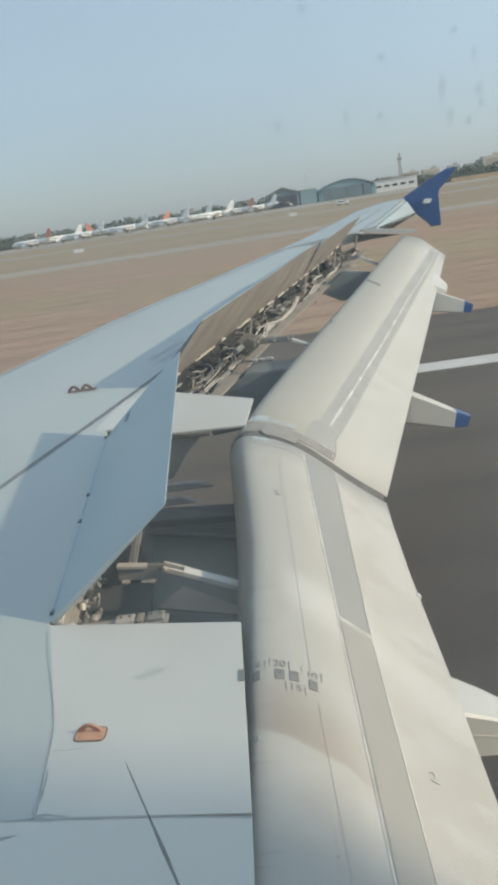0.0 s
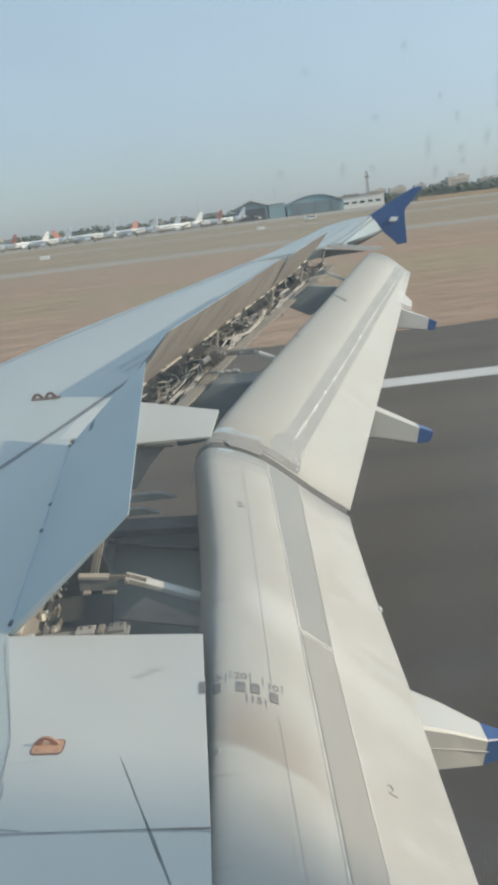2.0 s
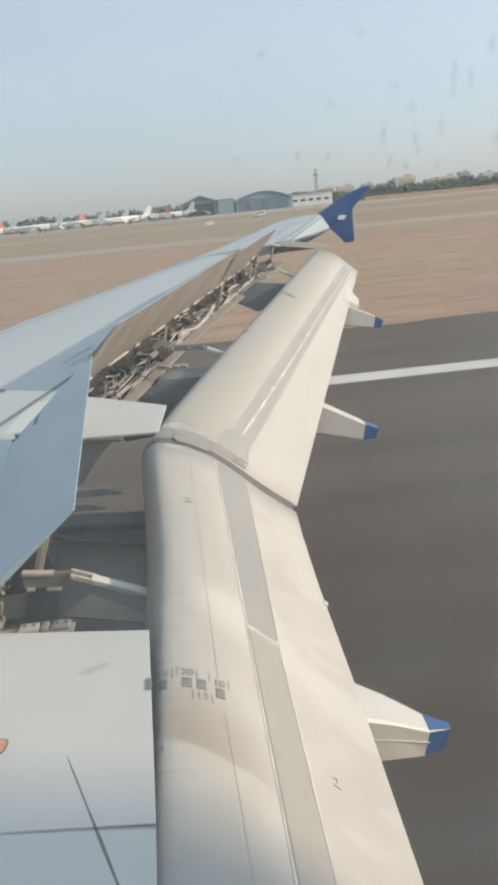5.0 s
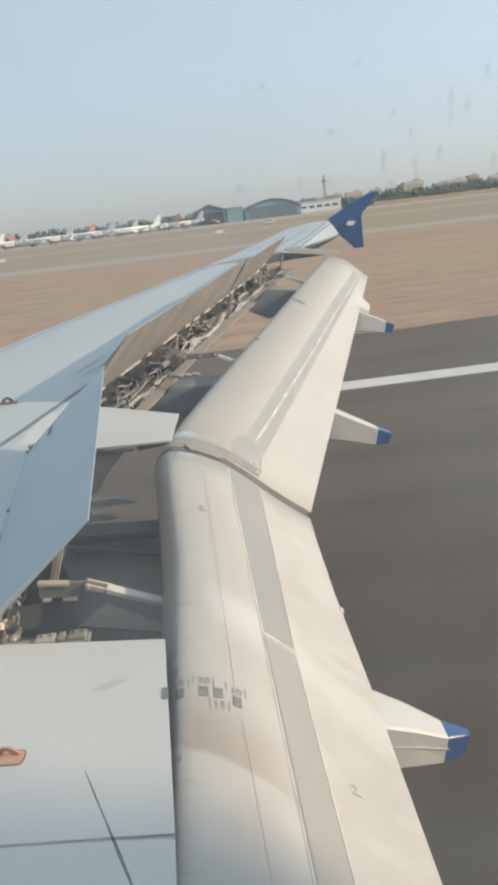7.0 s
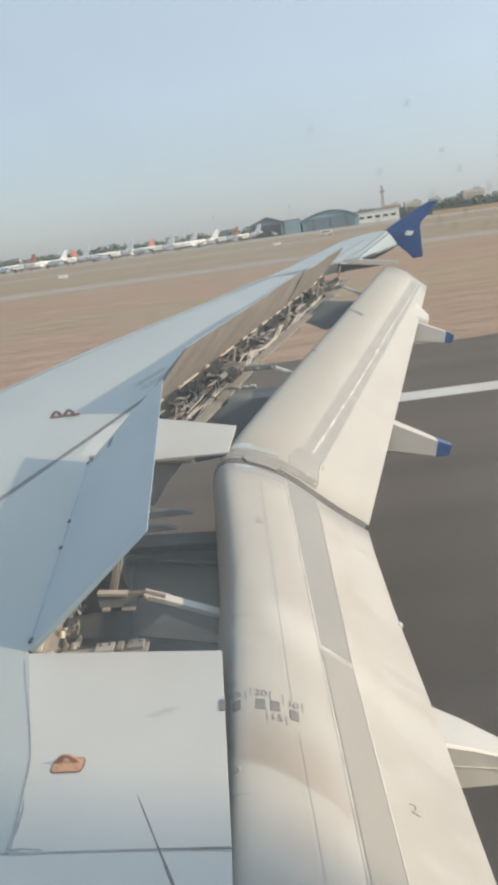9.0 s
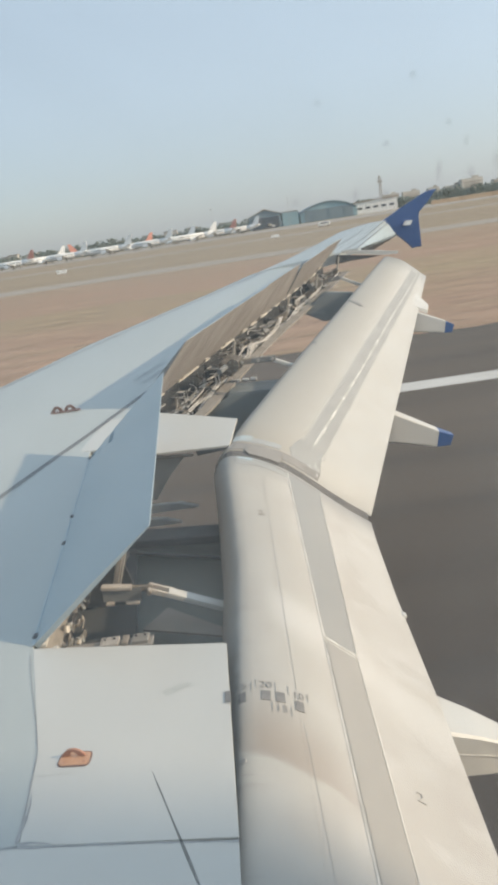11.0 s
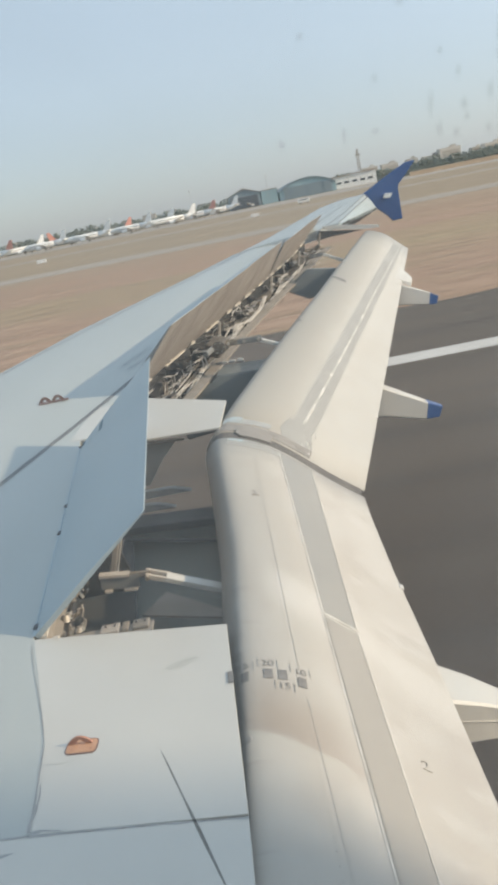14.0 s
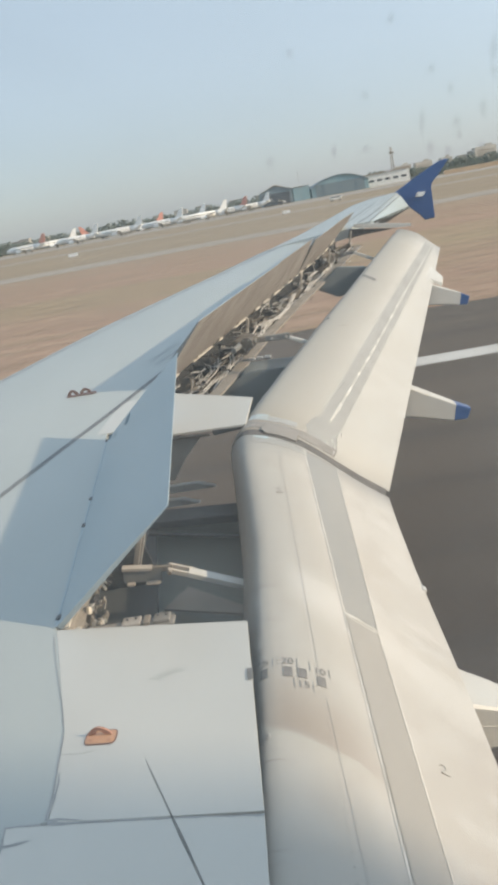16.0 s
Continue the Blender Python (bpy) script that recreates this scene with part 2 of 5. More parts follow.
def runway_asphalt():
    """Sun-bleached asphalt, dark with tyre rubber towards the middle of the runway, with long skid streaks."""
    m = bpy.data.materials.new("runway_asphalt")
    m.use_nodes = True
    n, l = m.node_tree.nodes, m.node_tree.links
    b = n["Principled BSDF"]
    b.inputs["Roughness"].default_value = 0.88
    co = n.new("ShaderNodeTexCoord")
    sep = n.new("ShaderNodeSeparateXYZ")
    l.new(co.outputs["Object"], sep.inputs[0])

    def noise(stretch, detail, lo, hi, to):
        mp = n.new("ShaderNodeMapping")
        mp.inputs["Scale"].default_value = stretch
        l.new(co.outputs["Object"], mp.inputs[0])
        t = n.new("ShaderNodeTexNoise")
        t.inputs["Scale"].default_value = 1.0
        t.inputs["Detail"].default_value = detail
        t.inputs["Roughness"].default_value = 0.6
        l.new(mp.outputs[0], t.inputs[0])
        return t.outputs["Fac"], ranged(t.outputs["Fac"], lo, hi, 0.0, to)

    def ranged(v, lo, hi, a, c):
        r = n.new("ShaderNodeMapRange")
        r.interpolation_type = "SMOOTHSTEP"
        for socket, value in zip(("From Min", "From Max", "To Min", "To Max"), (lo, hi, a, c)):
            r.inputs[socket].default_value = value
        l.new(v, r.inputs["Value"])
        return r.outputs[0]

    def mixed(a, c, f):
        x = n.new("ShaderNodeMix")
        x.data_type = "RGBA"
        for socket, v in (("A", a), ("B", c)):
            if isinstance(v, tuple):
                x.inputs[socket].default_value = (*v, 1)
            else:
                l.new(v, x.inputs[socket])
        l.new(f, x.inputs["Factor"])
        return x.outputs["Result"]

    # the slab's middle line lies at y = -2.2; rubber thins out some 9 m from it
    rubber = ranged(sep.outputs[1], 5.0, 15.0, 0.66, 0.0)
    col = mixed((0.118, 0.092, 0.071), (0.082, 0.066, 0.053), noise((0.03, 0.35, 1), 6, 0.35, 0.70, 0.7)[1])
    col = mixed(col, (0.064, 0.055, 0.048), rubber)
    col = mixed(col, (0.048, 0.042, 0.037), noise((0.03, 0.7, 1), 6, 0.50, 0.72, 0.45)[1])
    col = mixed(col, (0.112, 0.097, 0.081), noise((0.35, 0.7, 1), 5, 0.50, 0.74, 0.45)[1])
    grain, speck = noise((3, 5, 3), 4, 0.66, 0.80, 0.35)
    col = mixed(col, (0.155, 0.137, 0.118), speck)
    l.new(col, b.inputs["Base Color"])
    bp = n.new("ShaderNodeBump")
    bp.inputs["Strength"].default_value = 0.1
    bp.inputs["Distance"].default_value = 0.01
    l.new(grain, bp.inputs["Height"])
    l.new(bp.outputs[0], b.inputs["Normal"])
    return m


ASPHALT = runway_asphalt()


def flap_paint():
    """Cream flap paint on (chord fraction, span) coordinates: soot on the nose, chordwise streaks and brown smears."""
    m = bpy.data.materials.new("flap_paint")
    m.use_nodes = True
    n, l = m.node_tree.nodes, m.node_tree.links
    b = n["Principled BSDF"]
    uv = n.new("ShaderNodeUVMap")
    sep = n.new("ShaderNodeSeparateXYZ")
    l.new(uv.outputs[0], sep.inputs[0])
    u, y = sep.outputs[0], sep.outputs[1]

    def calc(op, *args):
        x = n.new("ShaderNodeMath")
        x.operation = op
        for i, a in enumerate(args):
            if isinstance(a, (int, float)):
                x.inputs[i].default_value = a
            else:
                l.new(a, x.inputs[i])
        return x.outputs[0]

    def noise(ku, ky, detail=4, shift=0.0):
        c = n.new("ShaderNodeCombineXYZ")
        l.new(calc("MULTIPLY", u, ku), c.inputs[0])
        l.new(calc("MULTIPLY", y, ky), c.inputs[1])
        c.inputs[2].default_value = shift
        t = n.new("ShaderNodeTexNoise")
        t.inputs["Scale"].default_value = 1.0
        t.inputs["Detail"].default_value = detail
        l.new(c.outputs[0], t.inputs[0])
        return t.outputs["Fac"]

    def smooth(v, lo, hi, to=1.0):
        r = n.new("ShaderNodeMapRange")
        r.interpolation_type = "SMOOTHSTEP"
        a, c = (lo, hi) if lo < hi else (hi, lo)
        r.inputs["From Min"].default_value, r.inputs["From Max"].default_value = a, c
        r.inputs["To Min"].default_value, r.inputs["To Max"].default_value = (0, to) if lo < hi else (to, 0)
        l.new(v, r.inputs["Value"])
        return r.outputs[0]

    def smooth_between(v, lo, hi, a, c):
        r = n.new("ShaderNodeMapRange")
        r.interpolation_type = "SMOOTHSTEP"
        for socket, value in zip(("From Min", "From Max", "To Min", "To Max"), (lo, hi, a, c)):
            r.inputs[socket].default_value = value
        l.new(v, r.inputs["Value"])
        return r.outputs[0]

    def mixed(a, c, f):
        x = n.new("ShaderNodeMix")
        x.data_type = "RGBA"
        for socket, v in (("A", a), ("B", c)):
            if isinstance(v, tuple):
                x.inputs[socket].default_value = (*v, 1)
            else:
                l.new(v, x.inputs[socket])
        l.new(f, x.inputs["Factor"])
        return x.outputs["Result"]

    col = mixed((0.498, 0.485, 0.462), (0.455, 0.434, 0.404), smooth(noise(1.6, 1.5), 0.38, 0.66))
    col = mixed(col, (0.50, 0.48, 0.44), smooth(noise(1.0, 9.0, 5, 3.0), 0.50, 0.80, 0.4))
    col = mixed(col, (0.535, 0.535, 0.52), smooth(noise(2.2, 2.6, 3, 7.0), 0.52, 0.74, 0.45))
    col = mixed(col, (0.44, 0.37, 0.31), smooth(noise(1.2, 4.0, 5, 11.0), 0.56, 0.80, 0.4))
    # cloudy grey-brown staining left by many wipes
    col = mixed(col, (0.43, 0.405, 0.38), smooth(noise(6.0, 4.2, 6, 33.0), 0.43, 0.66, 0.62))
    col = mixed(col, (0.54, 0.53, 0.51), smooth(noise(4.1, 6.2, 5, 37.0), 0.50, 0.68, 0.6))
    # a brown smear with a sharp lower rim, drawn aft by the airflow
    d = calc("ADD", calc("SUBTRACT", y, 2.292), calc("MULTIPLY", u, 0.337))
    d = calc("ADD", d, calc("MULTIPLY", calc("SUBTRACT", noise(5, 3, 4, 5.0), 0.5), 0.07))
    smear = calc("MULTIPLY", calc("MULTIPLY", smooth(d, -0.02, 0.03), smooth(d, 0.40, 0.03)), smooth(u, 0.60, 0.12, 1.0))
    col = mixed(col, (0.275, 0.222, 0.182), smear)
    rim = calc("MULTIPLY", calc("MULTIPLY", smooth(d, -0.015, 0.012), smooth(d, 0.10, 0.012)), smooth(u, 0.34, 0.10, 0.75))
    col = mixed(col, (0.225, 0.195, 0.17), rim)
    col = mixed(col, (0.475, 0.48, 0.46), smooth_between(y, 4.98, 5.05, 0.0, 0.45))
    # a paler band across the chord: a reflection painted into the colour
    w = calc("ADD", calc("SUBTRACT", y, 3.25), calc("MULTIPLY", u, 0.45))
    w = calc("ADD", w, calc("MULTIPLY", calc("SUBTRACT", noise(4, 3, 4, 45.0), 0.5), 0.22))
    sheen_band = calc("MULTIPLY", calc("MULTIPLY", smooth(w, -0.22, 0.04), smooth(w, 0.28, 0.10)), smooth(u, 0.10, 0.26, 0.55))
    # greyed towards the root: the shading there is put into the colour
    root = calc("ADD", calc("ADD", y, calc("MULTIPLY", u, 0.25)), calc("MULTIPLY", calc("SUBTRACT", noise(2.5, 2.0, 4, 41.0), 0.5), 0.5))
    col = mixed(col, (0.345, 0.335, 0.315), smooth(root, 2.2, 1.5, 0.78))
    # greyer, dustier front of the chord, with the curve's shading put into the colour
    front = calc("ADD", u, calc("MULTIPLY", calc("SUBTRACT", noise(2.0, 2.4, 4, 15.0), 0.5), 0.14))
    col = mixed(col, (0.388, 0.371, 0.335), calc("MULTIPLY", smooth(front, 0.56, 0.22), smooth_between(y, 4.9, 5.1, 0.62, 0.95)))
    col = mixed(col, (0.585, 0.58, 0.56), sheen_band)
    col = mixed(col, (0.30, 0.245, 0.20), calc("MULTIPLY", smear, 0.45))
    # soot on the round nose with ragged streaks aft of it
    edge = calc("ADD", u, calc("MULTIPLY", calc("SUBTRACT", noise(3, 7.0, 5, 2.0), 0.5), 0.045))
    col = mixed(col, (0.44, 0.415, 0.37), smooth(edge, 0.12, 0.03, 0.45))
    col = mixed(col, (0.20, 0.19, 0.175), calc("MULTIPLY", smooth(edge, 0.048, 0.018), smooth_between(y, 2.4, 3.6, 0.9, 0.4)))
    # the outboard flap's nose: a broader brown film with its shading gradient painted in
    col = mixed(col, (0.335, 0.318, 0.282), calc("MULTIPLY", smooth(edge, 0.30, 0.02, 0.6), smooth_between(y, 5.0, 5.1, 0.0, 1.0)))
    # fine soot wiped aft in thin lines, and scattered oily blemishes
    col = mixed(col, (0.27, 0.25, 0.225), calc("MULTIPLY", smooth(noise(4.0, 46.0, 3, 21.0), 0.56, 0.72, 0.55), smooth(edge, 0.17, 0.05)))
    col = mixed(col, (0.33, 0.30, 0.26), smooth(noise(16.0, 13.0, 2, 25.0), 0.70, 0.80, 0.5))
    col = mixed(col, (0.40, 0.37, 0.33), smooth(noise(7.0, 22.0, 4, 29.0), 0.66, 0.80, 0.4))
    l.new(col, b.inputs["Base Color"])
    bp = n.new("ShaderNodeBump")
    bp.inputs["Strength"].default_value = 0.08
    bp.inputs["Distance"].default_value = 0.01
    l.new(noise(3.0, 3.0, 2, 9.0), bp.inputs["Height"])
    l.new(bp.outputs[0], b.inputs["Normal"])
    rough = n.new("ShaderNodeMapRange")
    rough.inputs["To Min"].default_value, rough.inputs["To Max"].default_value = 0.48, 0.72
    l.new(noise(2, 3), rough.inputs["Value"])
    l.new(rough.outputs[0], b.inputs["Roughness"])
    return m


FLAP = flap_paint()


# ---- mesh helpers ----
def part(name, bm, mat, parent=None, label="", smooth=False):
    me = bpy.data.meshes.new(name)
    bmesh.ops.recalc_face_normals(bm, faces=bm.faces)
    if smooth:
        for f in bm.faces:
            f.smooth = True
    bm.to_mesh(me)
    bm.free()
    me.materials.append(mat)
    ob = new(name, me)
    if parent is not None:
        ob.parent = parent
    if label:
        ob["label"] = label
    return ob


def thing(name, label, category, group="", kind=""):
    return tagged(new(name), label, category, group, kind)


def loft(sections, closed=True, cap=True):
    """A skin through rings of points."""
    bm = bmesh.new()
    rings = [[bm.verts.new(p) for p in s] for s in sections]
    k = len(rings[0])
    for a, b in zip(rings, rings[1:]):
        for i in range(k if closed else k - 1):
            j = (i + 1) % k
            bm.faces.new((a[i], a[j], b[j], b[i]))
    if closed and cap:
        bm.faces.new(rings[0])
        bm.faces.new(rings[-1])
    return bm


def add_box(bm, m, size, bevel=0.0):
    r = bmesh.ops.create_cube(bm, size=1.0, matrix=m @ Matrix.Diagonal((*size, 1)))
    if bevel:
        edges = {e for v in r["verts"] for e in v.link_edges}
        bmesh.ops.bevel(bm, geom=list(edges), offset=bevel, segments=2, affect="EDGES", profile=0.5)


def box(m, size, bevel=0.0):
    bm = bmesh.new()
    add_box(bm, m, size, bevel)
    return bm


def tube(points, r, sides=8):
    pts = [Vector(p) for p in points]
    rings = []
    for i, p in enumerate(pts):
        d = (pts[min(i + 1, len(pts) - 1)] - pts[max(i - 1, 0)]).normalized()
        u = d.orthogonal().normalized()
        if abs(d.z) < 0.95:
            u = d.cross(Vector((0, 0, 1))).normalized()
        w = d.cross(u)
        rr = r[i] if isinstance(r, (list, tuple)) else r
        rings.append([p + (u * math.cos(a) + w * math.sin(a)) * rr for a in [2 * math.pi * k / sides for k in range(sides)]])
    return loft(rings)


def prism(poly, offset):
    """A flat outline given thickness along offset."""
    o = Vector(offset)
    return loft([[Vector(p) for p in poly], [Vector(p) + o for p in poly]])


def bar(a, b, width, thick, up=(0, 0, 1)):
    """A bevelled bar from a to b."""
    a, b = Vector(a), Vector(b)
    d = (b - a).normalized()
    s = d.cross(Vector(up)).normalized()
    u = s.cross(d)
    m = Matrix((d, s, u)).transposed().to_4x4()
    m.translation = (a + b) / 2
    return box(m, ((b - a).length, width, thick), min(width, thick) * 0.15)


# ---- the shape of the wing ----
def z_wing(y):
    return 2.62 + 0.089 * y + 0.16 * max(0.0, (y - 4) / 11) ** 2


def x_lead(y):
    return -3.95 + 0.52 * (y - 4.5) - float(np.interp(y, (9.0, 10.0, 11.0, 12.0, 13.0, 15.0), (0.66, 0.50, 0.32, 0.20, 0.06, 0.0)))


def chord(y):
    return 3.8 - 0.217 * (y - 4.5)


def x_seam(y):
    return -1.69 + 0.38 * (y - 5.15)


def x_hinge(y):
    return -1.19 - 0.076 * (y - 3.0) if y < 5.74 else x_seam(y) + 0.1


def on_wing(x, y, lift=0.0):
    f = (x - x_lead(y)) / max(0.2, x_hinge(y) - x_lead(y))
    z = z_wing(y)
    if 0 < f < 1:
        z += (0.012 + 0.038 * min(1.0, max(0.0, (y - 3.2) / 3))) * math.sin(math.pi * f)
    if f < 0.14:
        z -= 0.28 * (1 - f / 0.14) ** 2
    return Vector((x, y, z + lift))


wob = random.Random(17)


def strip_on(points, width, mat, name, parent, label="", lift=0.0015, thick=0.001, surface=on_wing, wobble=0.0):
    """A thin band that follows a surface along points of it."""
    pts, wide, step = [], [], 0.25
    ws = width if isinstance(width, (list, tuple)) else [width] * len(points)
    if wobble:
        step = 0.02
    for (x0, y0), (x1, y1), w0, w1 in zip(points, points[1:], ws, ws[1:]):
        k = max(1, int(math.hypot(x1 - x0, y1 - y0) / step))
        pts += [(x0 + (x1 - x0) * i / k, y0 + (y1 - y0) * i / k) for i in range(k)]
        wide += [w0 + (w1 - w0) * i / k for i in range(k)]
    pts.append(points[-1])
    wide.append(ws[-1])
    if wobble:
        wide = [w * wob.uniform(0.45, 1.35) for w in wide]
        pts = [(x + wob.uniform(-wobble, wobble), y + wob.uniform(-wobble, wobble)) for x, y in pts]
    rings = []
    for i, (x, y) in enumerate(pts):
        xa, ya = pts[max(0, i - 1)]
        xb, yb = pts[min(len(pts) - 1, i + 1)]
        dx, dy = xb - xa, yb - ya
        q = math.hypot(dx, dy)
        nx, ny = -dy / q * wide[i] / 2, dx / q * wide[i] / 2
        p, r = surface(x + nx, y + ny, lift), surface(x - nx, y - ny, lift)
        up = Vector((0, 0, thick))
        rings.append([p, r, r + up, p + up])
    return part(name, loft(rings), mat, parent, label)


airliner = thing("airliner", "white airliner on the runway with raised spoilers and extended flaps", "airliner")

# ---- wing box ----
stations = [-0.5, 0.5, 1.5, 2.2, 3.0, 3.8, 4.6, 5.2, 5.73, 6.4, 7.2, 8, 9, 10, 11, 12.1]


def box_section(y):
    a, b = x_lead(y), x_hinge(y)
    fr = [0.0, 0.01, 0.03, 0.06, 0.1, 0.14, 0.22, 0.35, 0.5, 0.65, 0.8, 0.9, 1.0]
    t = 0.42 * chord(y) / 3.8
    up = [on_wing(a + (b - a) * f, y) for f in fr]
    low = []
    for f in reversed(fr[1:]):
        p = on_wing(a + (b - a) * f, y)
        base = z_wing(y) - t * (0.75 + 0.25 * math.sin(math.pi * f)) * min(1, (f / 0.16) ** 0.5)
        low.append(Vector((p.x, y, min(base, p.z - 0.02))))
    return up + low


part("wing_skin", loft([box_section(y) for y in stations]), WING, airliner, "pale grey painted upper wing skin", smooth=True)
wing_mesh = airliner.children[0].data
for f in wing_mesh.polygons:
    f.use_smooth = f.center.x < x_hinge(f.center.y) - 0.9

# outer wing beyond the spoilers, aileron and tip
x_ail = lambda y: x_lead(y) + 0.70 * chord(y)
def outer_section(y, fb=0.70):
    a, c = x_lead(y), chord(y)
    up, low = [], []
    for f in [fb * k / 12 for k in range(13)]:
        z = z_wing(y) + 0.115 * math.sin(math.pi / 2 * min(1, f / 0.65)) - (0.12 * (1 - f / 0.10) ** 2 if f < 0.10 else 0)
        t = 0.30 * c / 2.2 * (1 - f) * min(1, (f / 0.1) ** 0.5) + 0.03
        up.append(Vector((a + f * c, y, z)))
        low.append(Vector((a + f * c, y, z - t)))
    return up + list(reversed(low))


part("outer_wing_skin", loft([outer_section(y) for y in (12.1, 12.9, 13.7, 14.5, 15.1)]), WING, airliner)


def aileron_section(f):
    """The upper panel from the hinge to the trailing edge, and the lower panel tucked under it."""
    h = Vector((1.67, 12.42, 3.938)).lerp(Vector((2.62, 14.95, 4.190)), f)
    c = Vector((1.735, 12.46, 3.931)).lerp(Vector((2.764, 15.0, 3.969)), f)
    t = Vector((2.226, 14.375, 3.792)).lerp(Vector((2.775, 15.0, 3.950)), f)
    d = Vector((0, 0, 0.10 * (1 - 0.3 * f)))
    return [h, h.lerp(c, 0.5) + Vector((0, 0, 0.008)), c, c - d * 0.5, h - d], [c, t, t - Vector((0, 0, 0.012)), c - d * 0.5]


part("rear_skin", loft([[outer_section(12.42 + 2.53 * f)[12] + Vector((-0.01, 0, 0.002)), aileron_section(f)[0][0], aileron_section(f)[0][0] - Vector((0, 0, 0.08)), outer_section(12.42 + 2.53 * f)[12] - Vector((0.01, 0, 0.08))] for f in [k / 6 for k in range(7)]]), WING, airliner)
part("hinge_gap", tube([aileron_section(k / 6)[0][0] + Vector((0, 0, 0.001)) for k in range(7)], 0.008, 6), DARKLINE, airliner)
aileron = part("aileron", loft([aileron_section(k / 6)[0] for k in range(7)]), SPOILER, airliner, "pale grey aileron drooping slightly")
# near-black paint stands in for the shade under the aileron's trailing edge
part("lower_panel", loft([aileron_section(k / 6)[1] for k in range(7)]), BAYFLOOR, aileron, "lower panel, its shade put into the dark colour")
strip_on([(x_lead(y) + 0.695 * chord(y), y) for y in (12.2, 13.2, 14.2, 15.0)], 0.02, DARKLINE, "skin_seam", airliner, surface=lambda x, y, lift: Vector((x, y, z_wing(y) + 0.118)))
strip_on([(x_lead(y) + 0.55 * chord(y), y) for y in (12.7, 14.3)], 0.015, DARKLINE, "seam", airliner, surface=lambda x, y, lift: Vector((x, y, z_wing(y) + 0.114)))
end_plate = part("flap_end_plate", prism([(1.38, 12.02, 3.953), (1.75, 12.02, 3.905), (2.224, 12.02, 3.820), (2.218, 12.02, 3.785), (1.99, 12.02, 3.800), (1.383, 12.02, 3.905)], (0, 0.12, 0)), PANEL, airliner, "pale end panel beside the flap tip")
# a thin near-black sheet for the shade below the end plate
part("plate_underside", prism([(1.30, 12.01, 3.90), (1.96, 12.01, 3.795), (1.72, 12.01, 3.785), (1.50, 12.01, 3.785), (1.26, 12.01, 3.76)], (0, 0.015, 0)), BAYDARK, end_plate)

# wingtip fence
fence_outline = [(2.33, 4.14), (2.536, 4.236), (2.99, 4.465), (3.417, 4.658), (3.55, 4.675), (3.605, 4.66), (3.417, 4.447), (3.265, 4.31), (3.242, 4.22), (3.255, 3.672), (3.07, 3.662), (2.983, 3.77), (2.795, 3.95), (2.45, 4.08)]
mid = [Vector((x, 15.14, z)) for x, z in fence_outline]
c = sum(mid, Vector()) / len(mid)
rings = [[c + (p - c) * s + Vector((0, dy, 0)) for p in mid] for s, dy in ((0.97, -0.03), (1.0, -0.012), (1.0, 0.012), (0.97, 0.03))]
part("wingtip_fence", loft(rings), BLUE, airliner, "deep blue painted wingtip fence")
part("tip_light", prism([(2.976, 15.03, 4.187), (3.107, 15.03, 4.171), (3.054, 15.03, 4.095), (2.925, 15.03, 4.108)], (0, 0.09, 0)), WHITE, airliner)

# ---- fixed trailing edge panels ----
def panel(name, corners, mat, label="", thick=0.009, lift=0.0):
    poly = [Vector((x, y, z_wing(y) + lift)) for x, y in corners]
    bm = prism(poly, (0, 0, -thick))
    bmesh.ops.bevel(bm, geom=list(bm.edges), offset=0.0012, segments=1, affect="EDGES")
    return part(name, bm, mat, airliner, label)


panel("root_panel", [(-1.187, 2.985), (-1.0, 2.33), (-0.965, 1.935), (-0.28, 1.87), (-0.33, 2.84)], PANEL, "pale fixed trailing edge panel")
panel("root_panel", [(-1.20, 2.985), (-1.12, 1.938), (-0.9665, 1.938), (-1.0005, 2.33), (-1.1862, 2.985)], WING, "", 0.009, -0.0006)
panel("root_panel", [(-1.107, 1.94), (-0.975, 0.2), (-0.22, 0.2), (-0.28, 1.86), (-0.96, 1.925)], PANEL)
panel("kink_panel", [(-1.46, 5.41), (-0.95, 5.41), (-0.86, 5.16), (-0.335, 5.12), (-0.28, 5.66), (-0.92, 6.08), (-1.36, 6.08)], PANEL, "pale fixed panel between the spoilers", 0.016, 0.004)
part("kink_rib", prism([(-1.3, 5.25, z_wing(5.25) - 0.05), (-0.66, 5.22, z_wing(5.22) - 0.06), (-0.80, 5.22, z_wing(5.22) - 0.20), (-0.92, 5.22, z_wing(5.22) - 0.36), (-1.3, 5.25, z_wing(5.25) - 0.36)], (0, 0.03, 0)), CAVITY, airliner)
part("kink_seal", bar((-0.84, 5.19, z_wing(5.19) - 0.045), (-0.60, 5.16, z_wing(5.16) - 0.045), 0.02, 0.014), BEAM, airliner)
for x0, x1, yy, dz in ((-1.2, -0.60, 4.93, -0.30), (-1.2, -0.72, 4.85, -0.36)):
    part("vane", prism([(x0, yy, z_wing(yy) + dz + 0.03), (x1 - 0.12, yy, z_wing(yy) + dz + 0.015), (x1, yy, z_wing(yy) + dz - 0.03), (x0, yy, z_wing(yy) + dz - 0.03)], (0, 0.05, 0)), CAVITY, airliner)

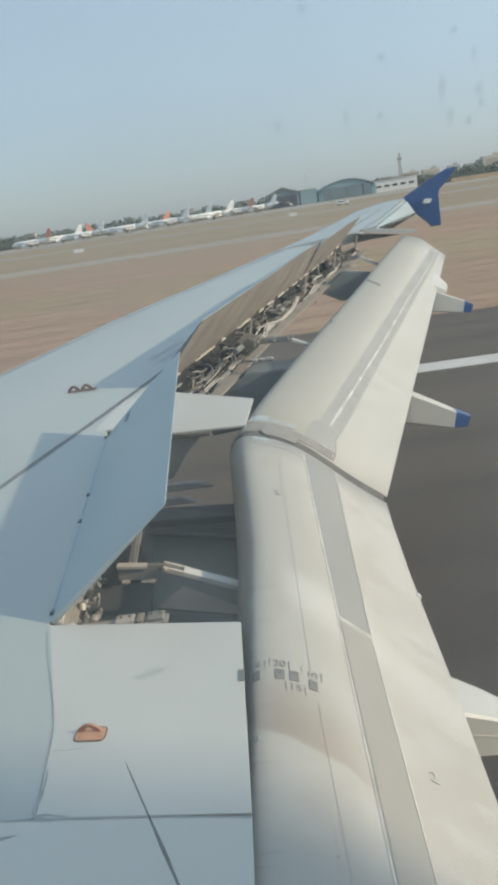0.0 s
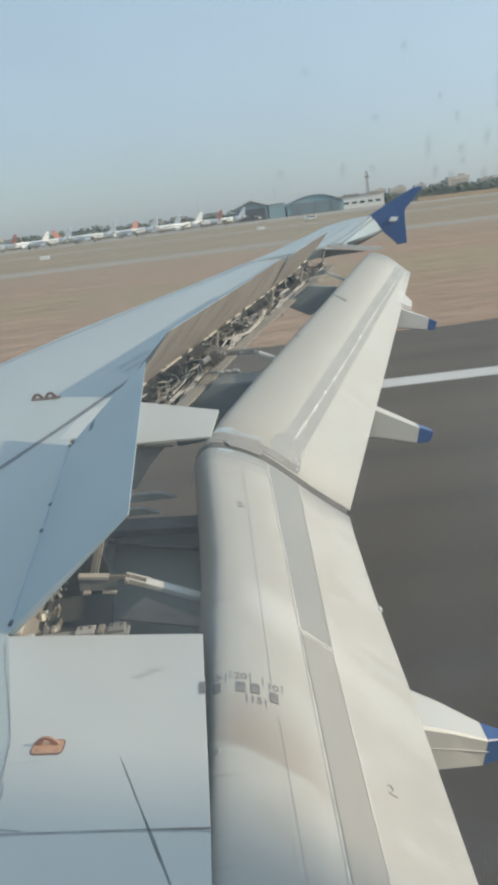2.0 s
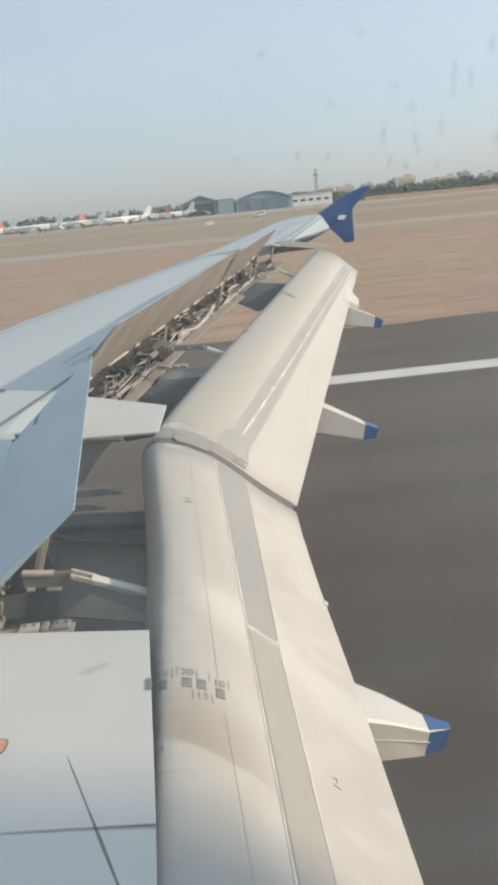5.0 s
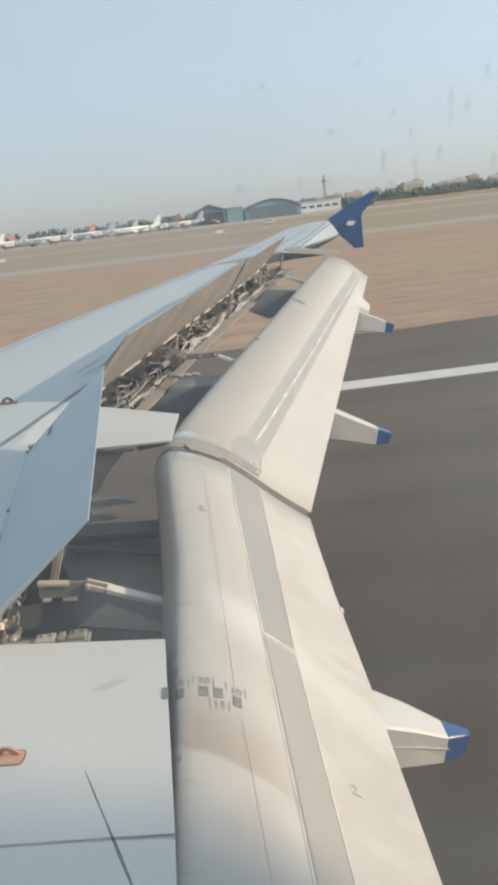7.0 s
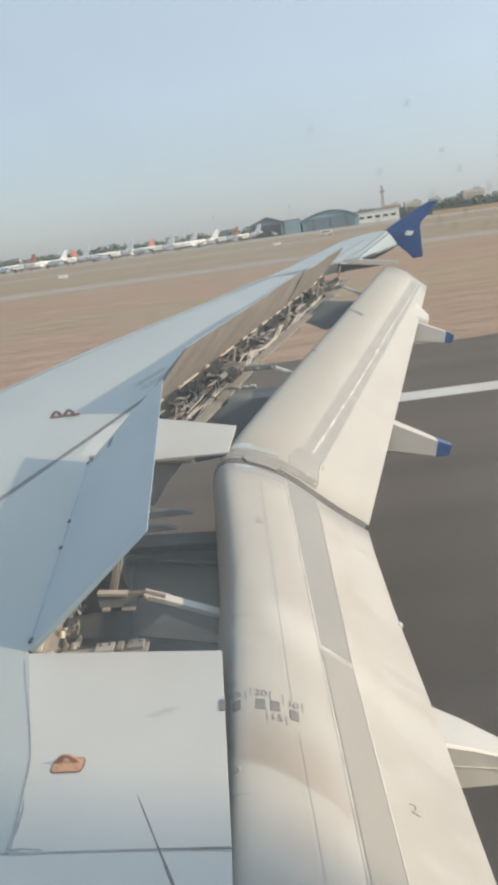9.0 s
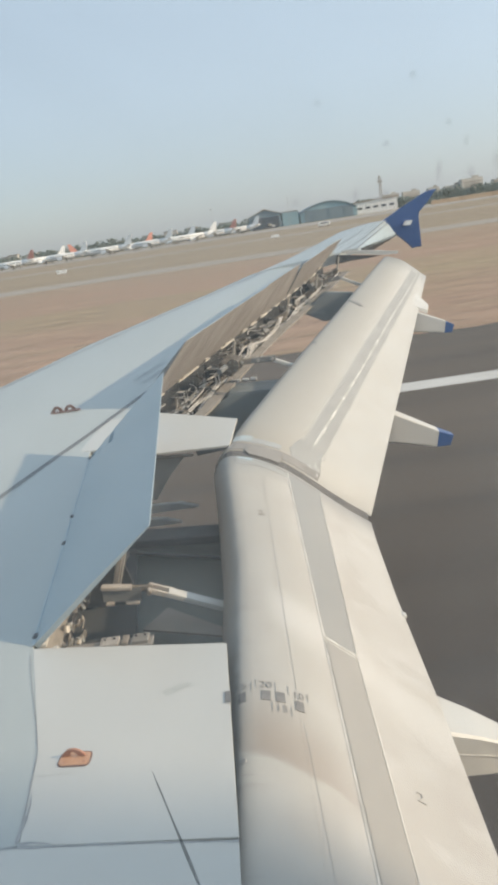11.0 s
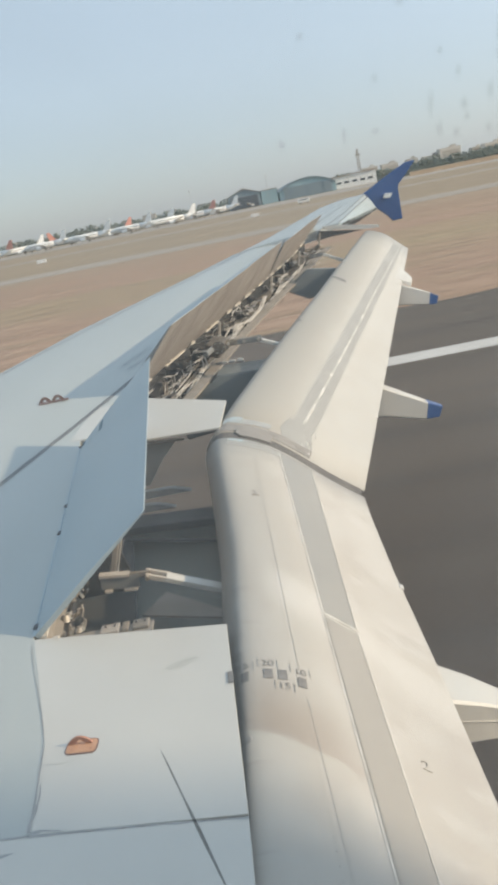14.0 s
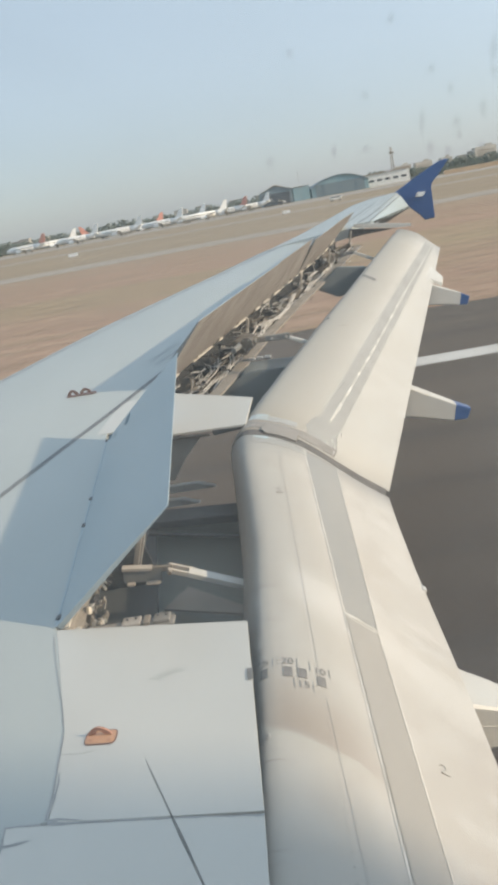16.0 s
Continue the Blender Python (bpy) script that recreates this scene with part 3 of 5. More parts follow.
# sealant lines and marks on the upper skin
GREYLINE = material("greyish_sealant", (0.27, 0.28, 0.285), (0.40, 0.41, 0.41), 0.6, scale=9, amount=0.9)
strip_on([(x_seam(y), y) for y in (1.5, 3, 5, 7, 9, 11, 12.4)], 0.042, DARKLINE, "seam", airliner, "dark sealant line along the wing")
strip_on([(x_lead(y) + 0.40, y) for y in (4, 6, 8, 10, 12)], 0.012, DARKLINE, "slat_joint", airliner)
flat = dict(lift=0.0006, thick=0.0005, wobble=0.0012)
strip_on([(-1.187, 2.938), (-1.15, 2.803), (-1.054, 2.504), (-1.009, 2.349), (-0.999, 2.273), (-0.976, 2.015), (-0.977, 1.944)], [0.007, 0.004, 0.004, 0.005, 0.006, 0.009, 0.014], GREYLINE, "seam", airliner, **flat)
strip_on([(-1.107, 1.939), (-0.975, 1.93), (-0.568, 1.89), (-0.28, 1.854)], [0.008, 0.010, 0.006, 0.008], GREYLINE, "seam", airliner, **flat)
strip_on([(-1.107, 1.939), (-1.097, 1.858), (-1.09, 1.6)], [0.010, 0.008, 0.003], GREYLINE, "seam", airliner, **flat)
strip_on([(-0.967, 1.936), (-0.93, 1.944), (-0.86, 1.93)], [0.022, 0.016, 0.002], GREYLINE, "grime_patch", airliner, lift=0.0009, thick=0.0004, wobble=0.003)
strip_on([(-0.972, 1.99), (-0.968, 2.08), (-0.975, 2.14)], [0.012, 0.009, 0.002], GREYLINE, "grime_patch", airliner, lift=0.0009, thick=0.0004, wobble=0.002)
strip_on([(-1.10, 1.87), (-1.05, 1.868), (-1.0, 1.875)], [0.014, 0.012, 0.002], GREYLINE, "grime_patch", airliner, lift=0.0009, thick=0.0004, wobble=0.003)
FAINT = material("faint_scuff", (0.47, 0.475, 0.455), (0.53, 0.54, 0.52), 0.5, scale=30, amount=1.0)
strip_on([(-1.0, 2.225), (-0.93, 2.215), (-0.86, 2.215)], [0.008, 0.006, 0.001], FAINT, "scuff_mark", airliner, lift=0.0007, thick=0.0004, wobble=0.002)

for yy in (9.2, 10.9, 12.0):
    strip_on([(x_lead(yy) + 0.06, yy + 0.1), (x_lead(yy) + 0.30, yy), (x_lead(yy) + 0.46, yy - 0.12)], 0.035, STRIP, "slat_gap", airliner)

# row of unreadable stencilled writing beside the seam
STENCIL = material("stencil_ink", (0.28, 0.31, 0.33), (0.38, 0.41, 0.42), 0.6, scale=20, amount=0.8)
for row, (xs, ys, count) in enumerate(((-1.265, 7.10, 13), (-1.185, 7.0, 11))):
    for k in range(count):
        y = ys + k * 0.043
        x = xs + 0.45 * (y - ys)
        strip_on([(x, y), (x + 0.048, y - 0.022)], 0.026 if k % 3 else 0.014, STENCIL, "stencil_mark", airliner, lift=0.0015)


# ---- hoisting points ----
def lug(m, a, h, hole, thick):
    """An arched lug plate with a hole, standing on the x axis of m."""
    rings = []
    for k in range(13):
        q = math.pi * k / 12
        co, si = math.cos(q), math.sin(q)
        out, inn = Vector((a * co * (1.25 - 0.25 * si), 0, h * si)), Vector((hole * co, 0, h * 0.16 + hole * 1.1 * si))
        rings.append([m @ (p + Vector((0, s * thick / 2, 0))) for p, s in ((out, -1), (out, 1), (inn, 1), (inn, -1))])
    return loft(rings)


def rounded_plate(m, w, d, t, r):
    pts = []
    for cx, cy, q0 in ((w / 2 - r, d / 2 - r, 0), (-w / 2 + r, d / 2 - r, 90), (-w / 2 + r, -d / 2 + r, 180), (w / 2 - r, -d / 2 + r, 270)):
        pts += [m @ Vector((cx + r * math.cos(radians(q0 + a)), cy + r * math.sin(radians(q0 + a)), 0)) for a in (0, 30, 60, 90)]
    return prism(pts, m.to_3x3() @ Vector((0, 0, t)))


DULLRED = material("weathered_red_primer", (0.20, 0.115, 0.095), (0.14, 0.09, 0.08), 0.6, scale=20)
RUST = material("faded_red_primer", (0.44, 0.215, 0.14), (0.33, 0.17, 0.12), 0.6, scale=20)
m = Matrix.Translation(on_wing(-0.857, 2.277)) @ pose(0, 0, 0, 5, 0, -6)
hp = part("hoist_point", rounded_plate(m, 0.108, 0.060, 0.004, 0.014), ORANGE, airliner, "orange painted lifting lug on the wing")
part("rim", rounded_plate(m, 0.118, 0.071, 0.0025, 0.019), DULLRED, hp, "dark outline of old sealant")
part("lug_ring", lug(m @ Matrix.Translation((-0.006, 0.012, 0.003)), 0.036, 0.034, 0.014, 0.008), RUST, hp, "dark red arched lug")
for sx in (-0.034, 0.036):
    part("bolt", tube([m @ Vector((sx, -0.016, 0.003)), m @ Vector((sx, -0.016, 0.006))], 0.0045, 8), RUST, hp)
m = Matrix.Translation(on_wing(-1.757, 6.38)) @ pose(0, 0, 0, 5, 0, 3)
hp = part("hoist_point", rounded_plate(m, 0.26, 0.05, 0.007, 0.02), DULLRED, airliner, "dull red double lifting lug on the wing")
for sx in (-0.07, 0.04):
    part("lug_ring", lug(m @ Matrix.Translation((sx, 0.005, 0.005)), 0.042, 0.050, 0.017, 0.010), DULLRED, hp)


# ---- spoilers ----
SEALSTRIP = material("pale_seal_strip", (0.66, 0.63, 0.57), (0.50, 0.46, 0.40), 0.5, scale=6, amount=0.7)


def spoiler(h0, h1, t1, t0, thick, label="pale grey spoiler panel raised"):
    """A raised wedge-shaped panel between its hinge ends h0, h1 and trailing corners t1, t0; its aft face is a streaky
    brown.
    """
    h0, h1, t1, t0 = Vector(h0), Vector(h1), Vector(t1), Vector(t0)
    along = (h1 - h0).normalized()
    nrm = along.cross((t0 - h0).normalized()).normalized()
    if nrm.z < 0:
        nrm = -nrm
    rings = []
    for k in range(7):
        f = k / 6
        p, q = h0.lerp(h1, f), t0.lerp(t1, f)
        rings.append([p, p.lerp(q, 0.5) + nrm * 0.006, q, q - nrm * 0.004, p.lerp(q, 0.5) - nrm * thick * 0.64, p - nrm * thick])
    sp = part("spoiler", loft(rings), SPOILER, airliner, label)
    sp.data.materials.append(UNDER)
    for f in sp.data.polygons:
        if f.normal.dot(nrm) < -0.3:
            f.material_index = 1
    n = max(2, int((h1 - h0).length / 0.5))
    for k in range(n):
        f = (k + 0.5) / n
        p, d = h0.lerp(h1, f) - nrm * thick, (t0.lerp(t1, f) - h0.lerp(h1, f)).normalized()
        part("hinge_fitting", bar(p - d * 0.03, p + d * 0.07, 0.02, 0.02), METAL, sp, "bare metal hinge fitting")
    for a, b in ((0.0, 0.15), (0.27, 0.44), (0.50, 0.54), (0.66, 0.80), (0.90, 0.96)):
        p, q = h0.lerp(h1, a), h0.lerp(h1, b)
        d = (t0 - h0).normalized()
        part("edge_seal", bar(p - nrm * (thick + 0.006) + d * 0.02, q - nrm * (thick + 0.006) + d * 0.02, 0.034, 0.012), SEALSTRIP, sp, "pale seal strip")
    return sp, h0, h1, t1, t0, nrm


sp1 = spoiler((-1.186, 3.0, z_wing(3.0) + 0.006), (-1.343, 5.27, z_wing(5.27) + 0.006), (-0.7196, 5.265, 3.632), (-0.582, 3.0, 3.376), 0.026, "pale blue-grey inboard spoiler raised on its hinge")
for f in (0.03, 0.42, 0.57, 0.99):
    p = sp1[1].lerp(sp1[2], f) + sp1[5] * 0.004
    part("hinge_pin", box(Matrix.Translation(p), (0.022, 0.04, 0.012), 0.004), INK, sp1[0])
def on_spoiler(f, g, lift=0.007):
    p, q = sp1[1].lerp(sp1[2], f), sp1[4].lerp(sp1[3], f)
    return p.lerp(q, g) + sp1[5] * lift


GHOST = material("faded_pen_mark", (0.20, 0.26, 0.30), (0.28, 0.36, 0.40), 0.6, scale=30, amount=1.0)
part("scribble", tube([on_spoiler(0.885 + 0.008 * k, 0.33 + 0.030 * math.sin(2.1 * k)) for k in range(11)], 0.004, 5), GHOST, sp1[0])
part("scribble", tube([on_spoiler(0.90 + 0.01 * k, 0.155 + 0.004 * k) for k in range(6)], 0.002, 5), GHOST, sp1[0])
part("scribble", tube([on_spoiler(0.955 + 0.006 * k, 0.06 + 0.026 * math.sin(1.7 * k)) for k in range(7)], 0.003, 5), GHOST, sp1[0])
part("hinge_cover", bar(sp1[1] + sp1[5] * 0.001, sp1[2] + sp1[5] * 0.001, 0.026, 0.003), SPOILER, sp1[0])
HINGELINE = material("worn_hinge_paint", (0.27, 0.345, 0.385), (0.20, 0.26, 0.30), 0.6, scale=30, amount=0.8)
for a, b, w in ((0.04, 0.17, 0.005), (0.19, 0.40, 0.003), (0.44, 0.56, 0.006), (0.59, 0.74, 0.004), (0.80, 0.97, 0.003)):
    part("hinge_gap", bar(sp1[1].lerp(sp1[2], a) + sp1[5] * 0.003, sp1[1].lerp(sp1[2], b) + sp1[5] * 0.003, w, 0.002), HINGELINE, sp1[0])
EYE = Vector((0, 0, 4.5))  # the seat window
ends = [6.66, 8.83, 10.15, 11.35, 12.45]
for k in range(4):
    ya, yb = ends[k] + 0.012, ends[k + 1] - 0.012
    a = Vector((x_hinge(ya) + 0.012, ya, z_wing(ya) + 0.01))
    b = Vector((x_hinge(yb) + 0.012, yb, z_wing(yb) + 0.01))
    al = (b - a).normalized()
    aft = Vector((al.y, -al.x, 0)).normalized()
    ang = radians((49, 50.5, 47.5, 49)[k])
    d = aft * math.cos(ang) + Vector((0, 0, 1)) * math.sin(ang)
    ta, tb = a + d * (0.56 - 0.03 * k), b + d * (0.54 - 0.03 * k if k < 3 else 0.40)
    if k == 3:
        b.z += 0.09
    lift_a, lift_b = ((0.948, 0.962), (0.962, 0.966), (0.966, 0.97), (0.97, 0.975))[k]
    ta, tb = EYE + (ta - EYE) * lift_a, EYE + (tb - EYE) * lift_b
    if k == 0:
        a = Vector((x_hinge(6.3) + 0.012, 6.3, z_wing(6.3) + 0.01))
    sp = spoiler(a, b, tb, ta, 0.05)[0]
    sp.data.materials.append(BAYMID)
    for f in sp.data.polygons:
        if len(f.vertices) == 6:  # the closing rib at each end, its shade given as a darker colour
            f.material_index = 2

# ---- spoiler bay behind the rear spar ----
def lip(y, dx=0.0, dz=0.0):
    return Vector((x_seam(y) + 0.47 + dx + float(np.interp(y, (5.6, 6.5, 8.0, 9.0), (0.17, 0.14, 0.03, 0.0))), y, z_wing(y) - 0.15 + dz))


lip_part = part("lower_lip", loft([[lip(y, -0.055, 0.008), lip(y, 0.05), lip(y, 0.05, -0.02), lip(y, -0.055, -0.05)] for y in (5.6, 6.5, 7.2, 8, 9, 10, 12.1)]), BEAM, airliner, "beige primed lower lip of the flap bay")
part("bay_floor", loft([[Vector((x_hinge(y) - 0.02, y, z_wing(y) - 0.30)), lip(y, -0.06, -0.05), lip(y, -0.06, -0.08), Vector((x_hinge(y) - 0.02, y, z_wing(y) - 0.34))] for y in (5.5, 6.5, 7.2, 8, 9, 10, 12.1)]), BAYDARK, airliner, "floor of the flap bay, near-black in place of shade")
part("rear_spar", loft([[Vector((x_hinge(y) + 0.004, y, z_wing(y) - 0.02)), Vector((x_hinge(y) + 0.014, y, z_wing(y) - 0.02)), Vector((x_hinge(y) + 0.014, y, z_wing(y) - 0.33)), Vector((x_hinge(y) + 0.004, y, z_wing(y) - 0.33))] for y in (2.9, 4, 5.2, 6.5, 8, 10, 12.1)]), BAYDARK, airliner, "rear spar, near-black in place of the bay's shade")
rng = random.Random(7)
for k in range(11):
    y = 5.9 + k * 0.58
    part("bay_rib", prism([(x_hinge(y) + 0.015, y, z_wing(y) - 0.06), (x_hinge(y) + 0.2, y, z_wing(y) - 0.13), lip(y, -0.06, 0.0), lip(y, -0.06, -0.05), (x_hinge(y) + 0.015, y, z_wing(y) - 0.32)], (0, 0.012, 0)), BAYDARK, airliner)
# long hydraulic lines that run in pairs along the bay
BRIGHTPIPE = material("bare_bright_pipe", (0.60, 0.585, 0.55), (0.45, 0.43, 0.40), 0.4, scale=10, amount=0.8, random_tint=0.2)


def bay_depth(y):
    return lip(y).x - x_hinge(y) - 0.06


for k in range(4):
    y, pts = 5.75, []
    fx, z0 = 0.35 + 0.17 * k, -0.17 + 0.02 * (k % 2)
    while y < 12:
        pts.append(Vector((x_hinge(y) + bay_depth(y) * fx + 0.03 * math.sin(y * (2.1 + 0.3 * k) + k), y, z_wing(y) + z0 + 0.025 * math.sin(y * 3.3 + 2 * k))))
        y += rng.uniform(0.10, 0.24)
    for side in (0.0, 0.028):
        part("hydraulic_line", tube([p + Vector((side, 0, 0.004)) for p in pts], 0.0055, 6), BRIGHTPIPE if k in (1, 3) else STEEL, airliner, "bare metal hydraulic line")
# bent pipes, mostly in twos and threes
for k in range(120):
    y = rng.uniform(5.85, 11.95)
    w = bay_depth(y)
    p = Vector((x_hinge(y) + w * rng.uniform(0.1, 0.75), y, z_wing(y) + rng.uniform(-0.22, -0.07)))
    pts, d = [p], Vector((rng.uniform(-0.3, 1.0), rng.uniform(-1, 1), rng.uniform(-0.2, 0.6))).normalized()
    for j in range(rng.choice((2, 3, 3, 4))):
        pts.append(pts[-1] + d * rng.uniform(0.05, 0.15))
        d = (d + Vector((rng.uniform(-0.9, 0.9), rng.uniform(-0.9, 0.9), rng.uniform(-0.5, 0.4)))).normalized()
    for q in pts:
        q.x = min(max(q.x, x_hinge(q.y) + 0.03), x_hinge(q.y) + w + 0.02)
        q.z = min(max(q.z, z_wing(q.y) - 0.27), z_wing(q.y) - 0.05)
    mt, r = rng.choice((BRIGHTPIPE, BRIGHTPIPE, BRIGHTPIPE, STEEL, BAYDARK)), rng.uniform(0.003, 0.0055)
    for j in range(rng.choice((1, 1, 1, 2, 2))):
        part("pipe", tube([q + Vector((0.022 * j, 0.018 * j, 0)) for q in pts], r, 6), mt, airliner)
# brackets, valve bodies and links
for k in range(64):
    y = rng.uniform(5.8, 12.0)
    w = bay_depth(y)
    p = Vector((x_hinge(y) + w * rng.uniform(0.1, 0.9), y, z_wing(y) + rng.uniform(-0.24, -0.09)))
    if k % 4 == 0:
        part("valve_body", box(Matrix.Translation(p) @ pose(0, 0, 0, rng.uniform(-30, 30), rng.uniform(-30, 30), rng.uniform(0, 90)), (rng.uniform(0.05, 0.10), rng.uniform(0.05, 0.12), rng.uniform(0.05, 0.08)), 0.008), rng.choice((BAYDARK, BAYDARK, STEEL)), airliner)
    else:
        q = p + Vector((rng.uniform(-0.08, 0.10), rng.uniform(-0.12, 0.12), rng.uniform(-0.05, 0.07)))
        part("bracket", bar(p, q, rng.uniform(0.012, 0.030), 0.010), rng.choice((STEEL, BAYDARK, BAYDARK, BRIGHTPIPE)), airliner)


def bay_at(y, f, dz):
    return Vector((x_hinge(y) + bay_depth(y) * f, y, z_wing(y) + dz))


# the boldest pipes: pairs with elbows beside the lip
RUNS = [[(6.25, 0.78, -0.22), (6.6, 0.86, -0.19), (6.98, 0.95, -0.11), (7.03, 0.95, -0.09), (7.05, 0.92, -0.02)], [(6.6, 0.66, -0.15), (6.93, 0.68, -0.13), (6.99, 0.69, -0.11), (7.02, 0.68, -0.03)],
        [(8.0, 0.93, -0.15), (8.08, 0.90, -0.09), (8.2, 0.88, -0.07), (8.5, 0.95, -0.13), (8.85, 0.93, -0.13), (9.0, 0.94, -0.11), (9.2, 0.92, -0.05)], [(7.95, 0.60, -0.16), (8.15, 0.72, -0.08), (8.3, 0.95, -0.12)],
        [(9.6, 0.92, -0.14), (9.9, 0.90, -0.10), (10.05, 0.70, -0.06), (10.2, 0.85, -0.04)], [(10.4, 0.9, -0.12), (10.8, 0.94, -0.10), (11.1, 0.9, -0.05)]]
for k, run in enumerate(RUNS):
    for side in (0.0, 0.030)[:1 if k in (1, 3) else 2]:
        part("hydraulic_line", tube([bay_at(*q) + Vector((side, side * 0.5, 0)) for q in run], 0.0078, 8), BRIGHTPIPE, airliner, "bare metal hydraulic line")
for k in range(4):
    y = (ends[k] + ends[k + 1]) / 2
    p = Vector((x_hinge(y) + 0.06, y, z_wing(y) - 0.18))
    ac = part("spoiler_actuator", tube([p, p + Vector((0.12, -0.05, 0.04)), p + Vector((0.22, -0.08, 0.12))], [0.05, 0.055, 0.03], 10), STEEL, airliner, "grimy hydraulic spoiler actuator")
    part("piston_rod", tube([p + Vector((0.22, -0.08, 0.12)), p + Vector((0.26, -0.10, 0.30))], 0.014, 8), METAL, ac)

# ---- inboard bay under the first spoiler ----
def bay(x, y, dz):
    return Vector((x, y, z_wing(y) + dz))


# floor, rib, beam and frame get their recess shade from near-black paint
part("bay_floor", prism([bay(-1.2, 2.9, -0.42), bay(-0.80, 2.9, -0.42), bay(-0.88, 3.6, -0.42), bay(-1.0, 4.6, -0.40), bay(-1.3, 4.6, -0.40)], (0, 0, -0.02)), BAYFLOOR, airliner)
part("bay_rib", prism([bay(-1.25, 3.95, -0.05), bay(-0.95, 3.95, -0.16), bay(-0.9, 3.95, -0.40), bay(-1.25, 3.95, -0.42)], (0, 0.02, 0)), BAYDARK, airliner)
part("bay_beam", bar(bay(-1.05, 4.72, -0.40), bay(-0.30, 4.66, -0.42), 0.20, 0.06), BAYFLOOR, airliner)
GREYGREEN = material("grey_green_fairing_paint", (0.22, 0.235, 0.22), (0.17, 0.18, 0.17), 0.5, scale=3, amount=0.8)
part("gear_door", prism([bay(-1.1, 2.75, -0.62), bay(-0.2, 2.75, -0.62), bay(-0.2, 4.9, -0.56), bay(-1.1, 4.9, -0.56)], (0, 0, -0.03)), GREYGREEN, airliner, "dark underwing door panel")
# added paler triangle that stands in for sunlight falling on the door
part("web_plate", prism([bay(-0.738, 3.875, -0.418), bay(-0.86, 3.69, -0.418), bay(-0.40, 3.53, -0.418), bay(-0.36, 3.56, -0.418)], (0, 0, -0.012)), BEAM, airliner, "beige triangle added as a sunlit patch on the door")
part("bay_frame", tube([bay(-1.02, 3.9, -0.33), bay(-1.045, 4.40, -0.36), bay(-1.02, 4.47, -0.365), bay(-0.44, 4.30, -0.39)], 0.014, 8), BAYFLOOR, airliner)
link = part("flap_link", bar(bay(-1.0, 3.58, -0.085), bay(-0.845, 3.58, -0.105), 0.045, 0.018), PIPEPAINT, airliner, "grimy flap drive link")
part("link_web", bar(bay(-0.86, 3.58, -0.11), bay(-0.74, 3.58, -0.122), 0.022, 0.03), STEEL, link)
part("link_web", bar(bay(-1.0, 3.575, -0.125), bay(-0.80, 3.575, -0.145), 0.014, 0.075), BAYMID, link)
part("link_flange", bar(bay(-0.985, 3.555, -0.165), bay(-0.945, 3.555, -0.168), 0.03, 0.01), PIPEPAINT, link)
part("link_flange", bar(bay(-0.885, 3.555, -0.172), bay(-0.815, 3.555, -0.180), 0.03, 0.01), PIPEPAINT, link)
arm = part("link_arm", bar(bay(-0.665, 3.575, -0.157), bay(-0.37, 3.57, -0.285), 0.068, 0.028), PANEL, link, "pale painted forked link arm")
for sy in (-0.026, 0.026):
    part("fork", bar(bay(-0.765, 3.58 + sy, -0.118), bay(-0.64, 3.578 + sy, -0.168), 0.016, 0.026), PIPEPAINT, arm)
part("link_pin", tube([bay(-0.752, 3.525, -0.122), bay(-0.752, 3.615, -0.122)], 0.012, 10), STEEL, link)
strut = part("strut", bar(bay(-0.915, 3.80, -0.01), bay(-0.985, 3.80, -0.21), 0.045, 0.03), BEAM, airliner, "beige bracing strut")
part("strut_flange", bar(bay(-0.888, 3.79, -0.01), bay(-0.958, 3.79, -0.21), 0.006, 0.008), SEALSTRIP, strut)
part("hinge_beam", loft([[Vector((x_hinge(y) + dx, y, z_wing(y) + dz)) for dx, dz in ((0.018, -0.03), (0.032, -0.03), (0.040, -0.10), (0.075, -0.115), (0.075, -0.125), (0.018, -0.125))] for y in (2.97, 3.3, 3.7, 4.1, 4.5)]), BEAM, airliner, "beige spoiler hinge beam")
for k in range(84):
    y = rng.uniform(3.02, 4.2)
    p = bay(x_hinge(y) + rng.uniform(0.05, 0.13), y, rng.uniform(-0.24, -0.09))
    q = p + Vector((rng.uniform(-0.01, 0.035), rng.uniform(-0.035, 0.035), rng.uniform(-0.05, 0.05)))
    if k % 3 == 0:
        part("bracket", bar(p, q, rng.uniform(0.010, 0.022), 0.012), rng.choice((STEEL, CAVITY, BEAM)), airliner)
    elif k % 7 == 1:
        part("valve_body", tube([p, p + Vector((0, 0.012, 0.03))], [0.016, 0.013], 10), rng.choice((METAL, CAVITY)), airliner)
    else:
        part("pipe", tube([p, p + Vector((0.012, 0.004, 0.022)), (p + q) / 2 + Vector((0.016, 0, 0.02)), q], rng.uniform(0.0025, 0.0045), 6), rng.choice((METAL, BRIGHTPIPE, STEEL, PIPEPAINT)), airliner)
part("fitting_shelf", box(Matrix.Translation(bay(-0.87, 3.03, -0.068)), (0.40, 0.08, 0.014), 0.003), BEAM, airliner)
for x, y, w, mat in ((-0.865, 3.04, 0.085, PIPEPAINT), (-0.725, 3.04, 0.075, METAL), (-0.795, 3.04, 0.03, STEEL), (-1.115, 3.03, 0.03, PANEL)):
    jb = part("mount_plate", box(Matrix.Translation(bay(x, y, -0.054)), (w, 0.07, 0.016), 0.004), mat, airliner)
    if w > 0.07:
        for sx in (-0.02, 0.02):
            part("bolt", tube([bay(x + sx, y + 0.01, -0.047), bay(x + sx, y + 0.01, -0.041)], 0.006, 8), INK, jb)

